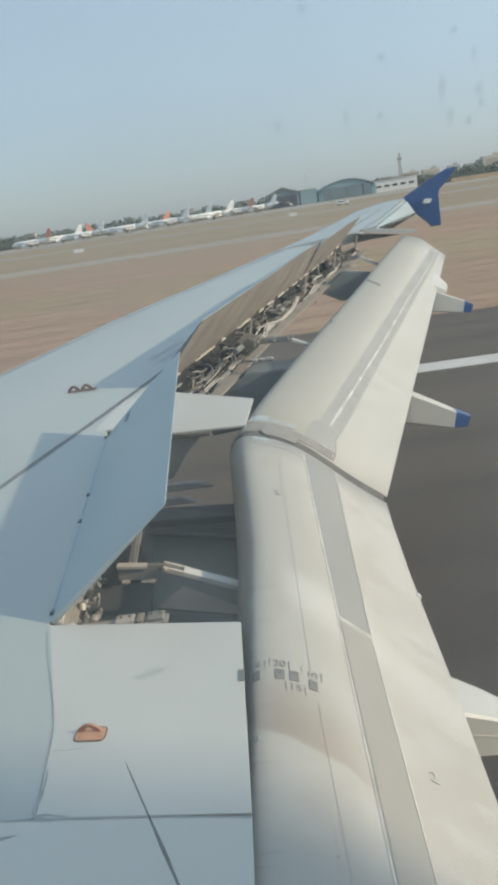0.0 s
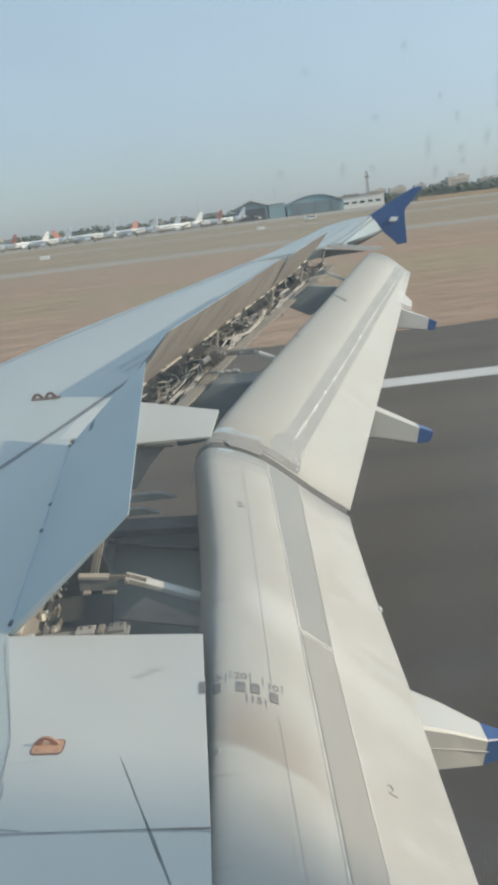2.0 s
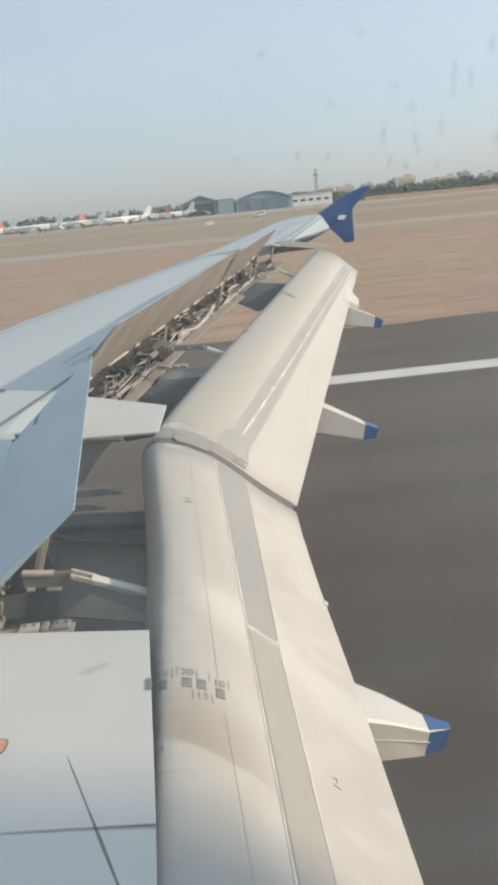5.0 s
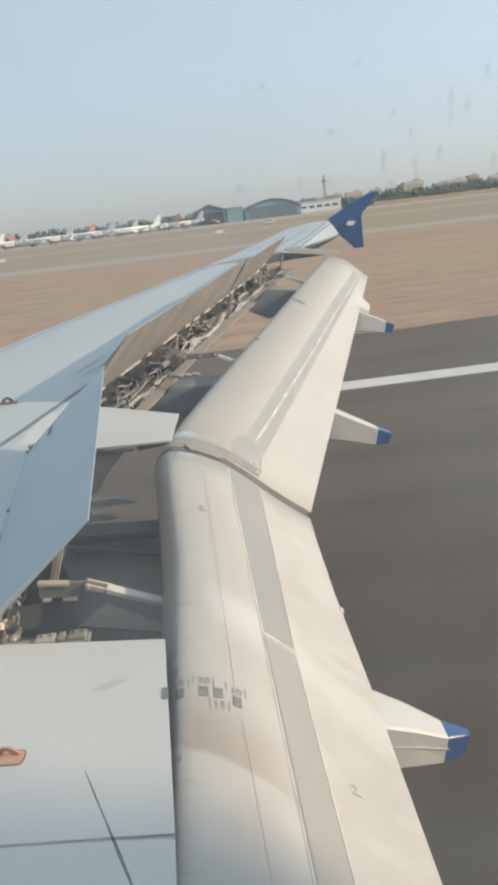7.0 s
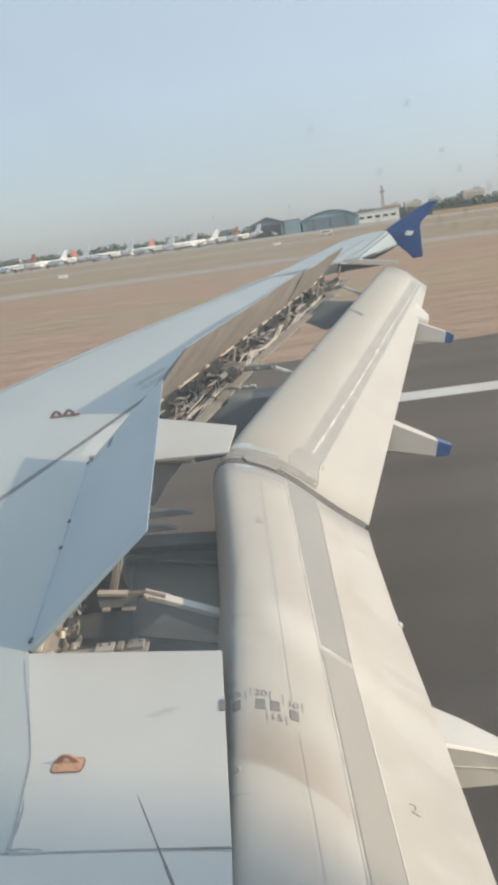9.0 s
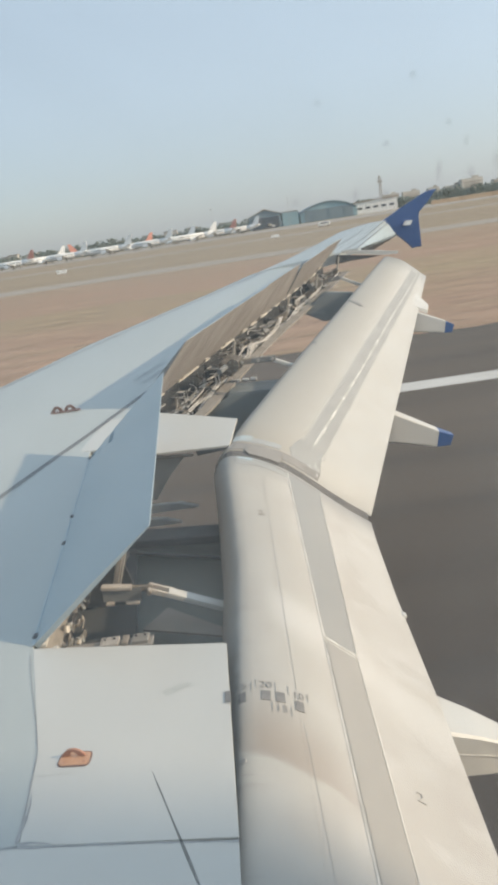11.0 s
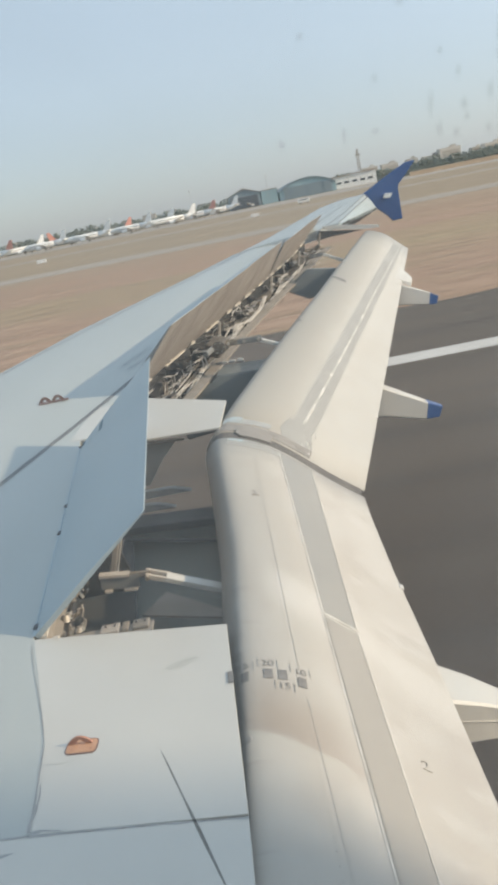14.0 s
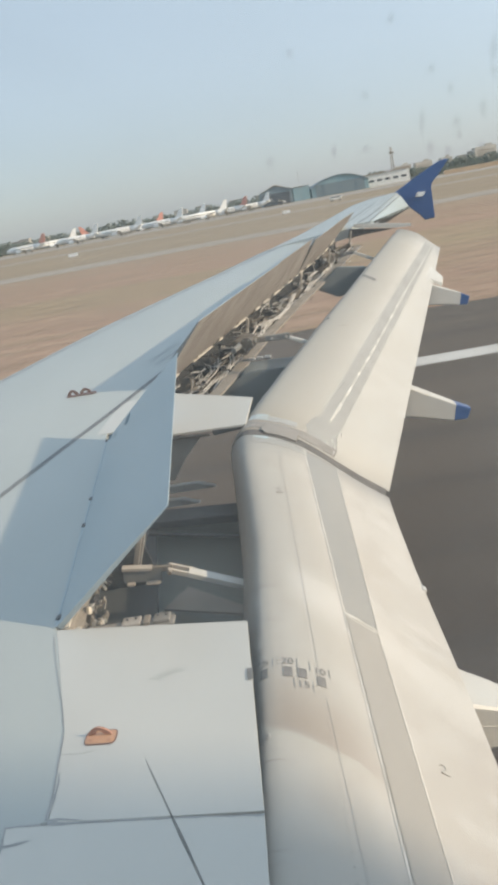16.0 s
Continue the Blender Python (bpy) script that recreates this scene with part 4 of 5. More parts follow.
# ---- flaps ----
UPPER = [(0, 0.02), (0.002, 0.064), (0.010, 0.108), (0.026, 0.140), (0.052, 0.162), (0.09, 0.176), (0.14, 0.186), (0.2, 0.194), (0.27, 0.194), (0.36, 0.184), (0.48, 0.154), (0.6, 0.117), (0.72, 0.079), (0.84, 0.043), (1, 0.004)]
LOWER = [(1, -0.004), (0.75, -0.012), (0.5, -0.03), (0.3, -0.05), (0.14, -0.055), (0.05, -0.04), (0.012, -0.02)]


def flap_ends(y):
    """Nose and tail of the flap's chord line."""
    if y <= 5.0:
        return Vector((-0.425, y, z_wing(y) - 0.165)), Vector((0.545, y, z_wing(y) - 0.63))
    f = (y - 5.0) / 6.9
    return Vector((-0.425, y, z_wing(5) - 0.165)).lerp(Vector((2.04, y, 3.66)), f), Vector((0.545, y, z_wing(5) - 0.63)).lerp(Vector((2.58, y, 3.40)), f)


def nose_growth(y):
    """How far the nose reaches ahead of the plain chord: the flap's nose grows fuller outboard."""
    return float(np.interp(y, (1.0, 3.6, 4.3, 4.96, 5.06, 5.6, 7.0, 8.2, 11.9), (-0.045, -0.04, 0.0, 0.045, 0.06, 0.09, 0.12, 0.12, 0.19)))


def tail_growth(y):
    """The inboard flap's chord widens a little towards the root."""
    return float(np.interp(y, (1.0, 2.1, 3.2, 4.0, 4.8, 5.0), (0.045, 0.036, 0.026, 0.004, 0.004, 0.016)))


def flap_at(u, w, y):
    a, b = flap_ends(y)
    c = (b - a).length
    n = Vector((-(b - a).z, 0, (b - a).x)).normalized()
    if u < 0.38:
        u -= nose_growth(y) * (0.38 - u) / 0.38
    elif u > 0.7:
        u += tail_growth(y) * (u - 0.7) / 0.3
    return a + (b - a) * u + n * w * c


def upper_w(u):
    for (a, p), (b, q) in zip(UPPER, UPPER[1:]):
        if a <= u <= b:
            return p + (q - p) * (u - a) / (b - a)
    return 0


def flap_top(u, y, lift=0.0):
    if y <= 5.0 and u < 0.38:
        g = nose_growth(y)
        u = max(0.0, (u + g) / (1 + g / 0.38))
    p = flap_at(u, upper_w(u), y)
    a, b = flap_ends(y)
    n = Vector((-(b - a).z, 0, (b - a).x)).normalized()
    return p + n * lift


def flap_loft(ys):
    return loft([[flap_at(u, w, y) for u, w in UPPER + LOWER] for y in ys])


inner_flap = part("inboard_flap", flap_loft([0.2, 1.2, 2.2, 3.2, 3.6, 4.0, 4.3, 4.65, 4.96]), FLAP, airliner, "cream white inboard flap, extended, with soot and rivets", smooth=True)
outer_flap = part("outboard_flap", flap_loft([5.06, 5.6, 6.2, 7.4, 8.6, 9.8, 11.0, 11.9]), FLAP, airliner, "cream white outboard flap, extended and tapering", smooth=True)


def band(u0, u1, y0, y1, mat, name, parent, label="", lift=0.003, n=8):
    """A thin sheet laid on a flap's upper side; u0 and u1 may be pairs for its two ends."""
    ua, ub = (u0, u0) if isinstance(u0, (int, float)) else u0, (u1, u1) if isinstance(u1, (int, float)) else u1
    bm = bmesh.new()
    grid = []
    for i in range(n + 1):
        f = i / n
        y = y0 + (y1 - y0) * f
        a, b = ua[0] + (ua[1] - ua[0]) * f, ub[0] + (ub[1] - ub[0]) * f
        k = max(2, int(abs(b - a) / 0.03))
        grid.append([flap_top(a + (b - a) * j / k, y, lift) for j in range(k + 1)])
    k = min(len(g) for g in grid)
    vs = [[bm.verts.new(p) for p in g[:k - 1] + [g[-1]]] for g in grid]
    for a, b in zip(vs, vs[1:]):
        for i in range(len(a) - 1):
            bm.faces.new((a[i], a[i + 1], b[i + 1], b[i]))
    geo = bmesh.ops.extrude_face_region(bm, geom=bm.faces[:])
    bmesh.ops.translate(bm, vec=(0, 0, -lift * 0.8), verts=[v for v in geo["geom"] if isinstance(v, bmesh.types.BMVert)])
    return part(name, bm, mat, parent, label)


# kink joint between the flaps
ring = [[flap_at(u, w, y) for u, w in UPPER + LOWER] for y in (4.95, 5.07)]
seal = [[p + (sum(r, Vector()) / len(r) - p) * 0.035 for p in r] for r in ring]
part("joint_seal", loft(seal), RUBBER, airliner, "dark rubber seal between the flaps")


MIDINK = material("worn_grey_ink", (0.33, 0.32, 0.30), (0.42, 0.41, 0.38), 0.6, scale=30, amount=0.8)
FADED = material("faded_black_ink", (0.17, 0.165, 0.16), (0.24, 0.23, 0.22), 0.6, scale=30, amount=0.8)
for fl in (inner_flap, outer_flap):
    for e in fl.data.edges:  # a crisp trailing edge
        if all(v % (len(UPPER) + len(LOWER)) in (len(UPPER) - 1, len(UPPER)) for v in e.vertices):
            e.use_edge_sharp = True
    ring_u = [q[0] for q in UPPER + LOWER]
    layer = fl.data.uv_layers.new(name="span")
    for lp in fl.data.loops:
        layer.data[lp.index].uv = (ring_u[lp.vertex_index % len(ring_u)], fl.data.vertices[lp.vertex_index].co.y)
# grey wear strips on the inboard flap, with a pale joint and dark edges
band((0.392, 0.448), (0.622, 0.606), 4.93, 3.12, BLUEGREY, "wear_strip", inner_flap, "worn grey strip on the flap", 0.002)
band((0.454, 0.525), (0.606, 0.668), 3.08, 1.0, STRIP, "wear_strip", inner_flap, "", 0.002, 12)
band((0.446, 0.452), (0.612, 0.612), 3.112, 3.094, SEALANT, "joint_bead", inner_flap, "", 0.004, 2)
band((0.3925, 0.4485), (0.3945, 0.4505), 4.93, 3.1, JOINTLINE, "strip_edge", inner_flap, "", 0.0035)
band((0.384, 0.441), (0.391, 0.448), 4.93, 3.1, SEALANT, "strip_edge", inner_flap, "", 0.003)
band((0.438, 0.508), (0.445, 0.515), 3.09, 1.0, SEALANT, "strip_edge", inner_flap, "", 0.003)
band((0.447, 0.518), (0.4505, 0.5215), 3.09, 1.0, MIDINK, "strip_edge", inner_flap, "", 0.003)
band((0.608, 0.670), (0.614, 0.676), 3.08, 1.0, SEALANT, "strip_edge", inner_flap, "", 0.003)
band((0.622, 0.608), (0.626, 0.612), 4.9, 3.1, SEALANT, "strip_edge", inner_flap, "", 0.004)
band((0.212, 0.281), (0.2129, 0.2819), 4.72, 2.5, JOINTLINE, "skin_joint", inner_flap, "", 0.002)
band((0.294, 0.384), (0.2955, 0.3855), 2.45, 1.0, JOINTLINE, "skin_joint", inner_flap, "", 0.002)
# grey band and white sealant beads on the outboard flap
def edge_u(table, y):
    return float(np.interp(y, [q[0] for q in table], [q[1] for q in table]))


LEFT = [(5.45, 0.395), (7.29, 0.437), (9.06, 0.478), (11.79, 0.613)]
MIDDLE = [(5.45, 0.475), (7.46, 0.556), (8.88, 0.60), (10.43, 0.697), (11.79, 0.785)]
RIGHT = [(5.45, 0.570), (7.54, 0.634), (8.88, 0.685), (11.79, 0.838)]
for ya, yb in ((5.45, 7.4), (7.41, 9.4), (9.41, 11.78)):
    for lo, hi, da, db in ((LEFT, MIDDLE, 0.0, -0.010), (MIDDLE, RIGHT, 0.010, 0.0)):
        band((edge_u(lo, ya) + da, edge_u(lo, yb) + da), (edge_u(hi, ya) + db, edge_u(hi, yb) + db), ya, yb, GREYSTRIP, "wear_strip", outer_flap, "worn grey strip on the flap", 0.002)
prng = random.Random(5)
rows = []
for k in range(9):  # a ragged patch where the strip meets the joint
    f = k / 8
    yy = 5.17 + 0.285 * f
    lo, hi = 0.375 - 0.03 * math.sin(math.pi * f) + prng.uniform(-0.006, 0.006), 0.600 - 0.028 * f - 0.02 * math.sin(math.pi * f) + prng.uniform(-0.007, 0.007)
    top = [flap_top(lo + (hi - lo) * j / 7, yy, 0.0024) for j in range(8)]
    rows.append(top + [p - Vector((0, 0, 0.002)) for p in reversed(top)])
part("wear_patch", loft(rows), GREYSTRIP, outer_flap, "ragged grey wear patch")
brng = random.Random(3)
y = 5.5
while y < 10.9:  # ragged runs of white sealant that thin out outboard
    run, rings, wide = brng.uniform(0.05, 0.30), [], brng.uniform(0.006, 0.014)
    n = max(4, int(run / 0.02))
    for k in range(n + 1):
        yy = y + run * k / n
        taper = math.sin(math.pi * (0.06 + 0.88 * k / n)) ** 0.5 * (1.0 if yy < 8.6 else 0.6)
        w = max(0.0008, wide * taper * brng.uniform(0.5, 1.5))
        u = edge_u(MIDDLE, yy) + brng.uniform(-0.004, 0.004)
        rings.append([flap_top(u - w, yy, 0.001), flap_top(u - w * 0.6, yy, 0.001 + 0.004 * taper), flap_top(u + w * 0.7, yy, 0.001 + 0.004 * taper), flap_top(u + w, yy, 0.001)])
    part("sealant_bead", loft(rings), SEALANT, outer_flap, "ragged white sealant bead")
    y += run + (brng.uniform(0.01, 0.05) if brng.random() < 0.7 else brng.uniform(0.08, 0.25))
for u0, ya, ln in ((0.55, 5.40, 5), (0.50, 5.20, 4), (0.57, 5.15, 4), (0.555, 5.33, 6), (0.535, 5.26, 5), (0.575, 5.42, 5), (0.56, 5.22, 4)):
    pts = [flap_top(u0 + 0.006 * math.sin(1.3 * k) + 0.006 * k, ya - 0.014 * k, 0.004) for k in range(ln)]
    part("sealant_bead", tube(pts, [0.0015 + 0.002 * (k % 3) for k in range(ln)], 6), SEALANT, outer_flap)
# tape and seals at the kink joint
band(0.03, 0.125, 5.20, 5.285, TAPE, "tape_patch", outer_flap, "pale blue tape patch", 0.003, 3)
band(0.128, 0.30, 5.19, 5.255, OLDTAPE, "tape_patch", outer_flap, "mottled worn tape", 0.003, 3)
band(0.055, 0.15, 4.95, 4.912, TAPE, "tape_patch", inner_flap, "pale blue tape patch", 0.004, 3)
band(0.152, 0.235, 4.95, 4.92, OLDTAPE, "tape_patch", inner_flap, "", 0.004, 3)
band(0.237, 0.30, 4.95, 4.93, GREYSTRIP, "joint_bead", inner_flap, "", 0.004, 3)
band((0.05, 0.05), (0.63, 0.60), 4.93, 4.84, GREYSTRIP, "joint_band", inner_flap, "", 0.0015, 3)
JOINT = material("grey_joint_rubber", (0.30, 0.285, 0.265), (0.22, 0.21, 0.20), 0.6, scale=8, amount=0.8)
band(0.0, 0.60, 5.075, 5.165, JOINT, "joint_strip", outer_flap, "grey brown joint strip", 0.004, 3)
band(0.13, 0.335, 5.00, 5.12, JOINT, "joint_cover", outer_flap, "", 0.012, 3)
band(0.31, 0.60, 4.92, 4.955, STRIP, "joint_bead", inner_flap, "", 0.004, 3)
GRIME = material("grey_grime", (0.36, 0.35, 0.33), (0.46, 0.45, 0.42), 0.6, scale=40, amount=1.0)
grng = random.Random(23)
for yy in (4.55, 4.1, 3.86, 3.52, 3.34, 3.02, 2.86, 2.42, 2.0, 1.88):
    u0, ln, w = 0.07 + grng.uniform(-0.01, 0.012), grng.uniform(0.025, 0.06), grng.uniform(0.004, 0.010)
    tilt = grng.uniform(-0.01, 0.015)
    rings = []
    for k in range(8):
        f = k / 7
        h = w * math.sin(math.pi * (0.08 + 0.9 * f)) * grng.uniform(0.6, 1.2)
        rings.append([flap_top(u0 + ln * f, yy + tilt * f - h / 2, 0.001), flap_top(u0 + ln * f, yy + tilt * f + h / 2, 0.001), flap_top(u0 + ln * f, yy + tilt * f, 0.0018)])
    part("scuff", loft(rings), GRIME, inner_flap)
part("paint_chip", loft([[flap_top(0.083 + r * math.cos(q), 2.226 + 1.6 * r * math.sin(q), h) for q in [k * math.pi / 4 for k in range(8)]] for r, h in ((0.011, 0.0005), (0.007, 0.003))]), STRIP, inner_flap, "bare chipped paint")
for (u0, ya), (u1, yb), w, mt in (((0.05, 9.17), (0.22, 9.035), 0.075, FADED), ((0.15, 7.30), (0.23, 7.42), 0.016, STRIP)):
    rings = [[flap_top(u0 + (u1 - u0) * k / 6, ya + (yb - ya) * k / 6 + sg * w / 2, h) for sg, h in ((-1, 0.001), (1, 0.001), (1, 0.003), (-1, 0.003))] for k in range(7)]
    part("dark_slot", loft(rings), mt, outer_flap)
for u, yy in ((0.04, 7.5), (0.055, 7.48)):
    band(u, u + 0.01, yy, yy + 0.05, INK, "scuff", outer_flap, "", 0.003, 2)


def marking(text, u, y, size, parent, mat=FADED):
    """Readable stencilled characters laid on the flap's skin."""
    cu = bpy.data.curves.new("text", "FONT")
    cu.body, cu.size, cu.align_x, cu.align_y = text, size, "CENTER", "CENTER"
    tmp = bpy.data.objects.new("text", cu)
    me = bpy.data.meshes.new_from_object(tmp)
    bpy.data.objects.remove(tmp)
    a, b = flap_ends(y)
    c = (b - a).length
    for v in me.vertices:
        v.co = flap_top(u + v.co.x / c, y + v.co.y, 0.002)
    me.materials.append(mat)
    ob = new("stencilled_number", me)
    ob.parent = parent
    return ob


for text, u, yy in (("20", 0.1615, 2.622), ("15", 0.215, 2.494), ("10", 0.281, 2.592), ("25", 0.074, 2.612)):
    marking(text, u, yy, 0.052, inner_flap)
for u, yy in ((0.076, 2.552), (0.161, 2.560), (0.213, 2.559), (0.2833, 2.534)):
    band(u - 0.0165, u + 0.0165, yy - 0.027, yy + 0.027, FADED, "flap_mark", inner_flap, "", 0.003, 2)
for u, yy in ((0.112, 2.610), (0.128, 2.628), (0.198, 2.618), (0.245, 2.610), (0.320, 2.601), (0.1826, 2.502), (0.2512, 2.492)):
    band(u - 0.0012, u + 0.0012, yy - 0.026, yy + 0.026, MIDINK, "flap_tick", inner_flap, "", 0.003, 2)


def pen_two(u, y, size, turn, mat):
    """A figure two drawn by hand with a pen and a long tail."""
    a, b = flap_ends(y)
    c, pts = (b - a).length, []
    co, si = math.cos(radians(turn)), math.sin(radians(turn))
    for p, q in ((-0.30, 0.22), (-0.22, 0.40), (-0.02, 0.48), (0.18, 0.40), (0.22, 0.20), (0.08, -0.08), (-0.12, -0.28), (-0.32, -0.42), (-0.28, -0.50), (-0.08, -0.44), (0.12, -0.46), (0.34, -0.50), (0.48, -0.44)):
        pts.append(flap_top(u + size * (p * co - q * si) / c, y + size * (p * si + q * co), 0.002))
    part("pen_mark", tube(pts, [0.0017 + 0.0009 * (k % 3 == 1) for k in range(len(pts))], 5), mat, inner_flap, "hand-drawn figure two")


pen_two(0.186, 4.15, 0.056, 12, FADED)
pen_two(0.746, 2.383, 0.046, 4, MIDINK)
panel("panel_mark", [(-0.33, 2.465), (-0.307, 2.465), (-0.309, 2.53), (-0.332, 2.53)], FADED, "", 0.002, 0.004)


def studs(name, spots, r, mat, parent, surface):
    """Many small flat rivet heads in one mesh."""
    bm = bmesh.new()
    for a, b in spots:
        p = surface(a, b)
        ring = [bm.verts.new(p + Vector((r * math.cos(q), r * math.sin(q), 0))) for q in [k * math.pi / 3 for k in range(6)]]
        top = bm.verts.new(p + Vector((0, 0, 0.0015)))
        for k in range(6):
            bm.faces.new((ring[k], ring[(k + 1) % 6], top))
    return tagged(part(name, bm, mat, parent), kind="stuff")


rr = random.Random(11)
spots = [(0.205 + 0.038 * (4.6 - yy) / 1.4 - 0.004, yy) for yy in np.arange(2.75, 4.65, 0.040)]
spots += [(0.283 + 0.035 * (2.394 - yy), yy) for yy in np.arange(1.2, 2.47, 0.05)]
spots += [(0.30 + 0.05 * k, 2.40 - 0.004 * k) for k in range(5)] + [(rr.uniform(0.1, 0.35), rr.uniform(1.3, 4.4)) for k in range(8)]
specks = [(rr.uniform(0.63, 0.96), rr.uniform(1.3, 4.8)) for k in range(16)] + [(rr.uniform(0.12, 0.4), rr.uniform(1.4, 4.8)) for k in range(10)]
studs("oil_specks", specks, 0.0032, GRIME, inner_flap, lambda u, yy: flap_top(u, yy, 0.0005))
studs("rivets", [q for q in spots if q[1] < 2.5], 0.0038, MIDINK, inner_flap, lambda u, yy: flap_top(u, yy, 0.002))
studs("rivets", [q for q in spots if q[1] >= 2.5], 0.0030, MIDINK, inner_flap, lambda u, yy: flap_top(u, yy, 0.002))
spots = [(-1.05 + 0.045 * k, 1.90 - 0.004 * k) for k in range(17)] + [(-1.05 + 0.05 * k, 1.80) for k in range(8)] + [(-0.99, 1.2 + 0.05 * k) for k in range(13)]
studs("rivets", spots, 0.003, FAINT, airliner, lambda x, yy: on_wing(x, yy, 0.0005))
spots = [(x_seam(yy) - 0.05, yy) for yy in np.arange(2.2, 11.5, 0.09)]
studs("rivets", spots, 0.004, STRIP, airliner, lambda x, yy: on_wing(x, yy, 0.002))

# ---- flap track fairings ----
def fairing(y, sec, label):
    """A tapering square-sided beam under the flap with a blue tail end; sec rows: x, z middle, half width, half height."""
    def ring_at(x, z, w, h, rake=0.0):
        b = 0.10
        return [Vector((x - (rake if sz < 0 else 0.0), y + sy * w * a, z + sz * h * c)) for sy, sz, a, c in ((-1, -1, 1 - b, 1), (1, -1, 1 - b, 1), (1, -1, 1, 1 - b), (1, 1, 1, 1 - b), (1, 1, 1 - b, 1), (-1, 1, 1 - b, 1), (-1, 1, 1, 1 - b), (-1, -1, 1, 1 - b))]
    a, b = sec[-2], sec[-1]
    body = part("flap_track_fairing", loft([ring_at(*s) for s in sec[:-2]] + [ring_at(*a, 0.4 * a[3])]), PALE, airliner, label)
    part("fairing_tip", loft([ring_at(a[0] + 0.002, *a[1:], 0.4 * a[3]), ring_at(*b, 0.5 * a[3])]), BLUE, body, "blue painted tail of the fairing")
    # a panel joint along the side of the large inboard fairing
    if y > 5:
        return
    pts = [Vector((q[0], y - q[2] - 0.001, q[1] + 0.1 * q[3])) for q in sec[1:-1]]
    part("panel_joint", tube(pts, 0.003, 5), JOINTLINE, body)


LAB = "off-white flap track fairing with a blue tip"
fairing(3.11, [(-0.5, 2.02, 0.10, 0.10), (0.2, 2.15, 0.16, 0.15), (0.50, 2.11, 0.175, 0.135), (0.72, 2.03, 0.12, 0.105), (0.90, 1.955, 0.07, 0.072), (1.02, 1.93, 0.02, 0.06)], LAB)
fairing(7.2, [(0.20, 2.58, 0.12, 0.14), (0.60, 2.56, 0.14, 0.17), (1.12, 2.47, 0.12, 0.15), (1.55, 2.29, 0.08, 0.08), (1.69, 2.25, 0.055, 0.05)], LAB)
fairing(10.15, [(1.2, 3.08, 0.12, 0.14), (1.55, 3.08, 0.12, 0.16), (2.06, 2.99, 0.10, 0.13), (2.40, 2.88, 0.07, 0.075), (2.51, 2.84, 0.05, 0.05)], LAB)
bm = prism([EYE + (Vector(p) - EYE) * 0.94 for p in ((-0.80, 7.15, 2.84), (-0.42, 7.15, 2.97), (-0.40, 7.15, 3.02), (0.30, 7.15, 2.99), (0.40, 7.15, 2.55), (-0.80, 7.15, 2.45))], (0, 0.55, -0.02))
bmesh.ops.bevel(bm, geom=list(bm.edges), offset=0.012, segments=2, affect="EDGES")
def clevis_arm(a, b, track):
    """A grimy forked lever with pins, bolted to a rotary drive at its root."""
    a, b = Vector(a), Vector(b)
    root = part("arm_root", bar(a, b, 0.026, 0.055), STEEL, track, "grimy forked lever")
    for sy in (-0.03, 0.03):
        part("fork", bar(a.lerp(b, 0.35) + Vector((0, sy, 0.004)), b + Vector((0.03, sy, 0)), 0.012, 0.045), BAYMID, root)
    for f in (0.05, 0.55, 1.0):
        p = a.lerp(b, f)
        part("pin", tube([p + Vector((0, -0.05, 0)), p + Vector((0, 0.05, 0))], 0.014, 10), METAL, root)
    c = a + Vector((-0.09, -0.02, -0.01))
    drive = part("rotary_drive", box(Matrix.Translation(c) @ pose(0, 0, 0, 12, 18, -24), (0.15, 0.24, 0.12), 0.022), STEEL, track, "grimy brown rotary flap drive")
    part("drive_shaft", tube([c + Vector((-0.10, -0.30, 0.0)), c + Vector((-0.02, -0.05, 0.01)), c + Vector((0.05, 0.26, 0.02))], 0.026, 10), BAYMID, drive)
    part("flange", tube([c + Vector((0.02, -0.15, 0.01)), c + Vector((0.024, -0.13, 0.01))], 0.062, 14), STEEL, drive)
    for k in range(6):
        q = k * math.pi / 3
        p = c + Vector((0.02 + 0.048 * math.cos(q), -0.15, 0.01 + 0.048 * math.sin(q)))
        part("bolt", tube([p, p - Vector((0, 0.012, 0))], 0.007, 6), METAL, drive)


tr = part("flap_track", bm, TRACK, airliner, "front of the flap track fairing, shade put into its grey")
clevis_arm((-0.24, 7.1, 3.315), (0.06, 7.1, 3.305), tr)
part("drive_arm", bar((0.05, 7.1, 3.30), (0.32, 7.1, 3.175), 0.06, 0.03), PANEL, tr, "pale drive arm")
part("clevis_plate", bar((-0.36, 6.87, 3.192), (-0.10, 6.76, 3.19), 0.035, 0.012), BAYMID, tr)
for k in range(3):
    part("clevis", tube([(-0.30 + 0.07 * k, 6.80, 3.205), (-0.25 + 0.07 * k, 6.78, 3.20)], 0.012, 8), BRIGHTPIPE, tr)
bm = prism([(0.553, 10.05, 3.335), (0.87, 10.05, 3.56), (1.233, 10.05, 3.50), (1.45, 10.05, 3.30), (0.835, 10.05, 3.182)], (0, 0.16, 0))
bmesh.ops.bevel(bm, geom=list(bm.edges), offset=0.012, segments=2, affect="EDGES")
tr = part("flap_track", bm, TRACK, airliner, "front of the flap track fairing, shade put into its grey")
clevis_arm((0.93, 11.0, 3.62), (1.20, 11.0, 3.64), tr)
part("drive_arm", bar((1.19, 11.0, 3.64), (1.58, 11.0, 3.435), 0.09, 0.04), PANEL, tr, "pale drive arm")
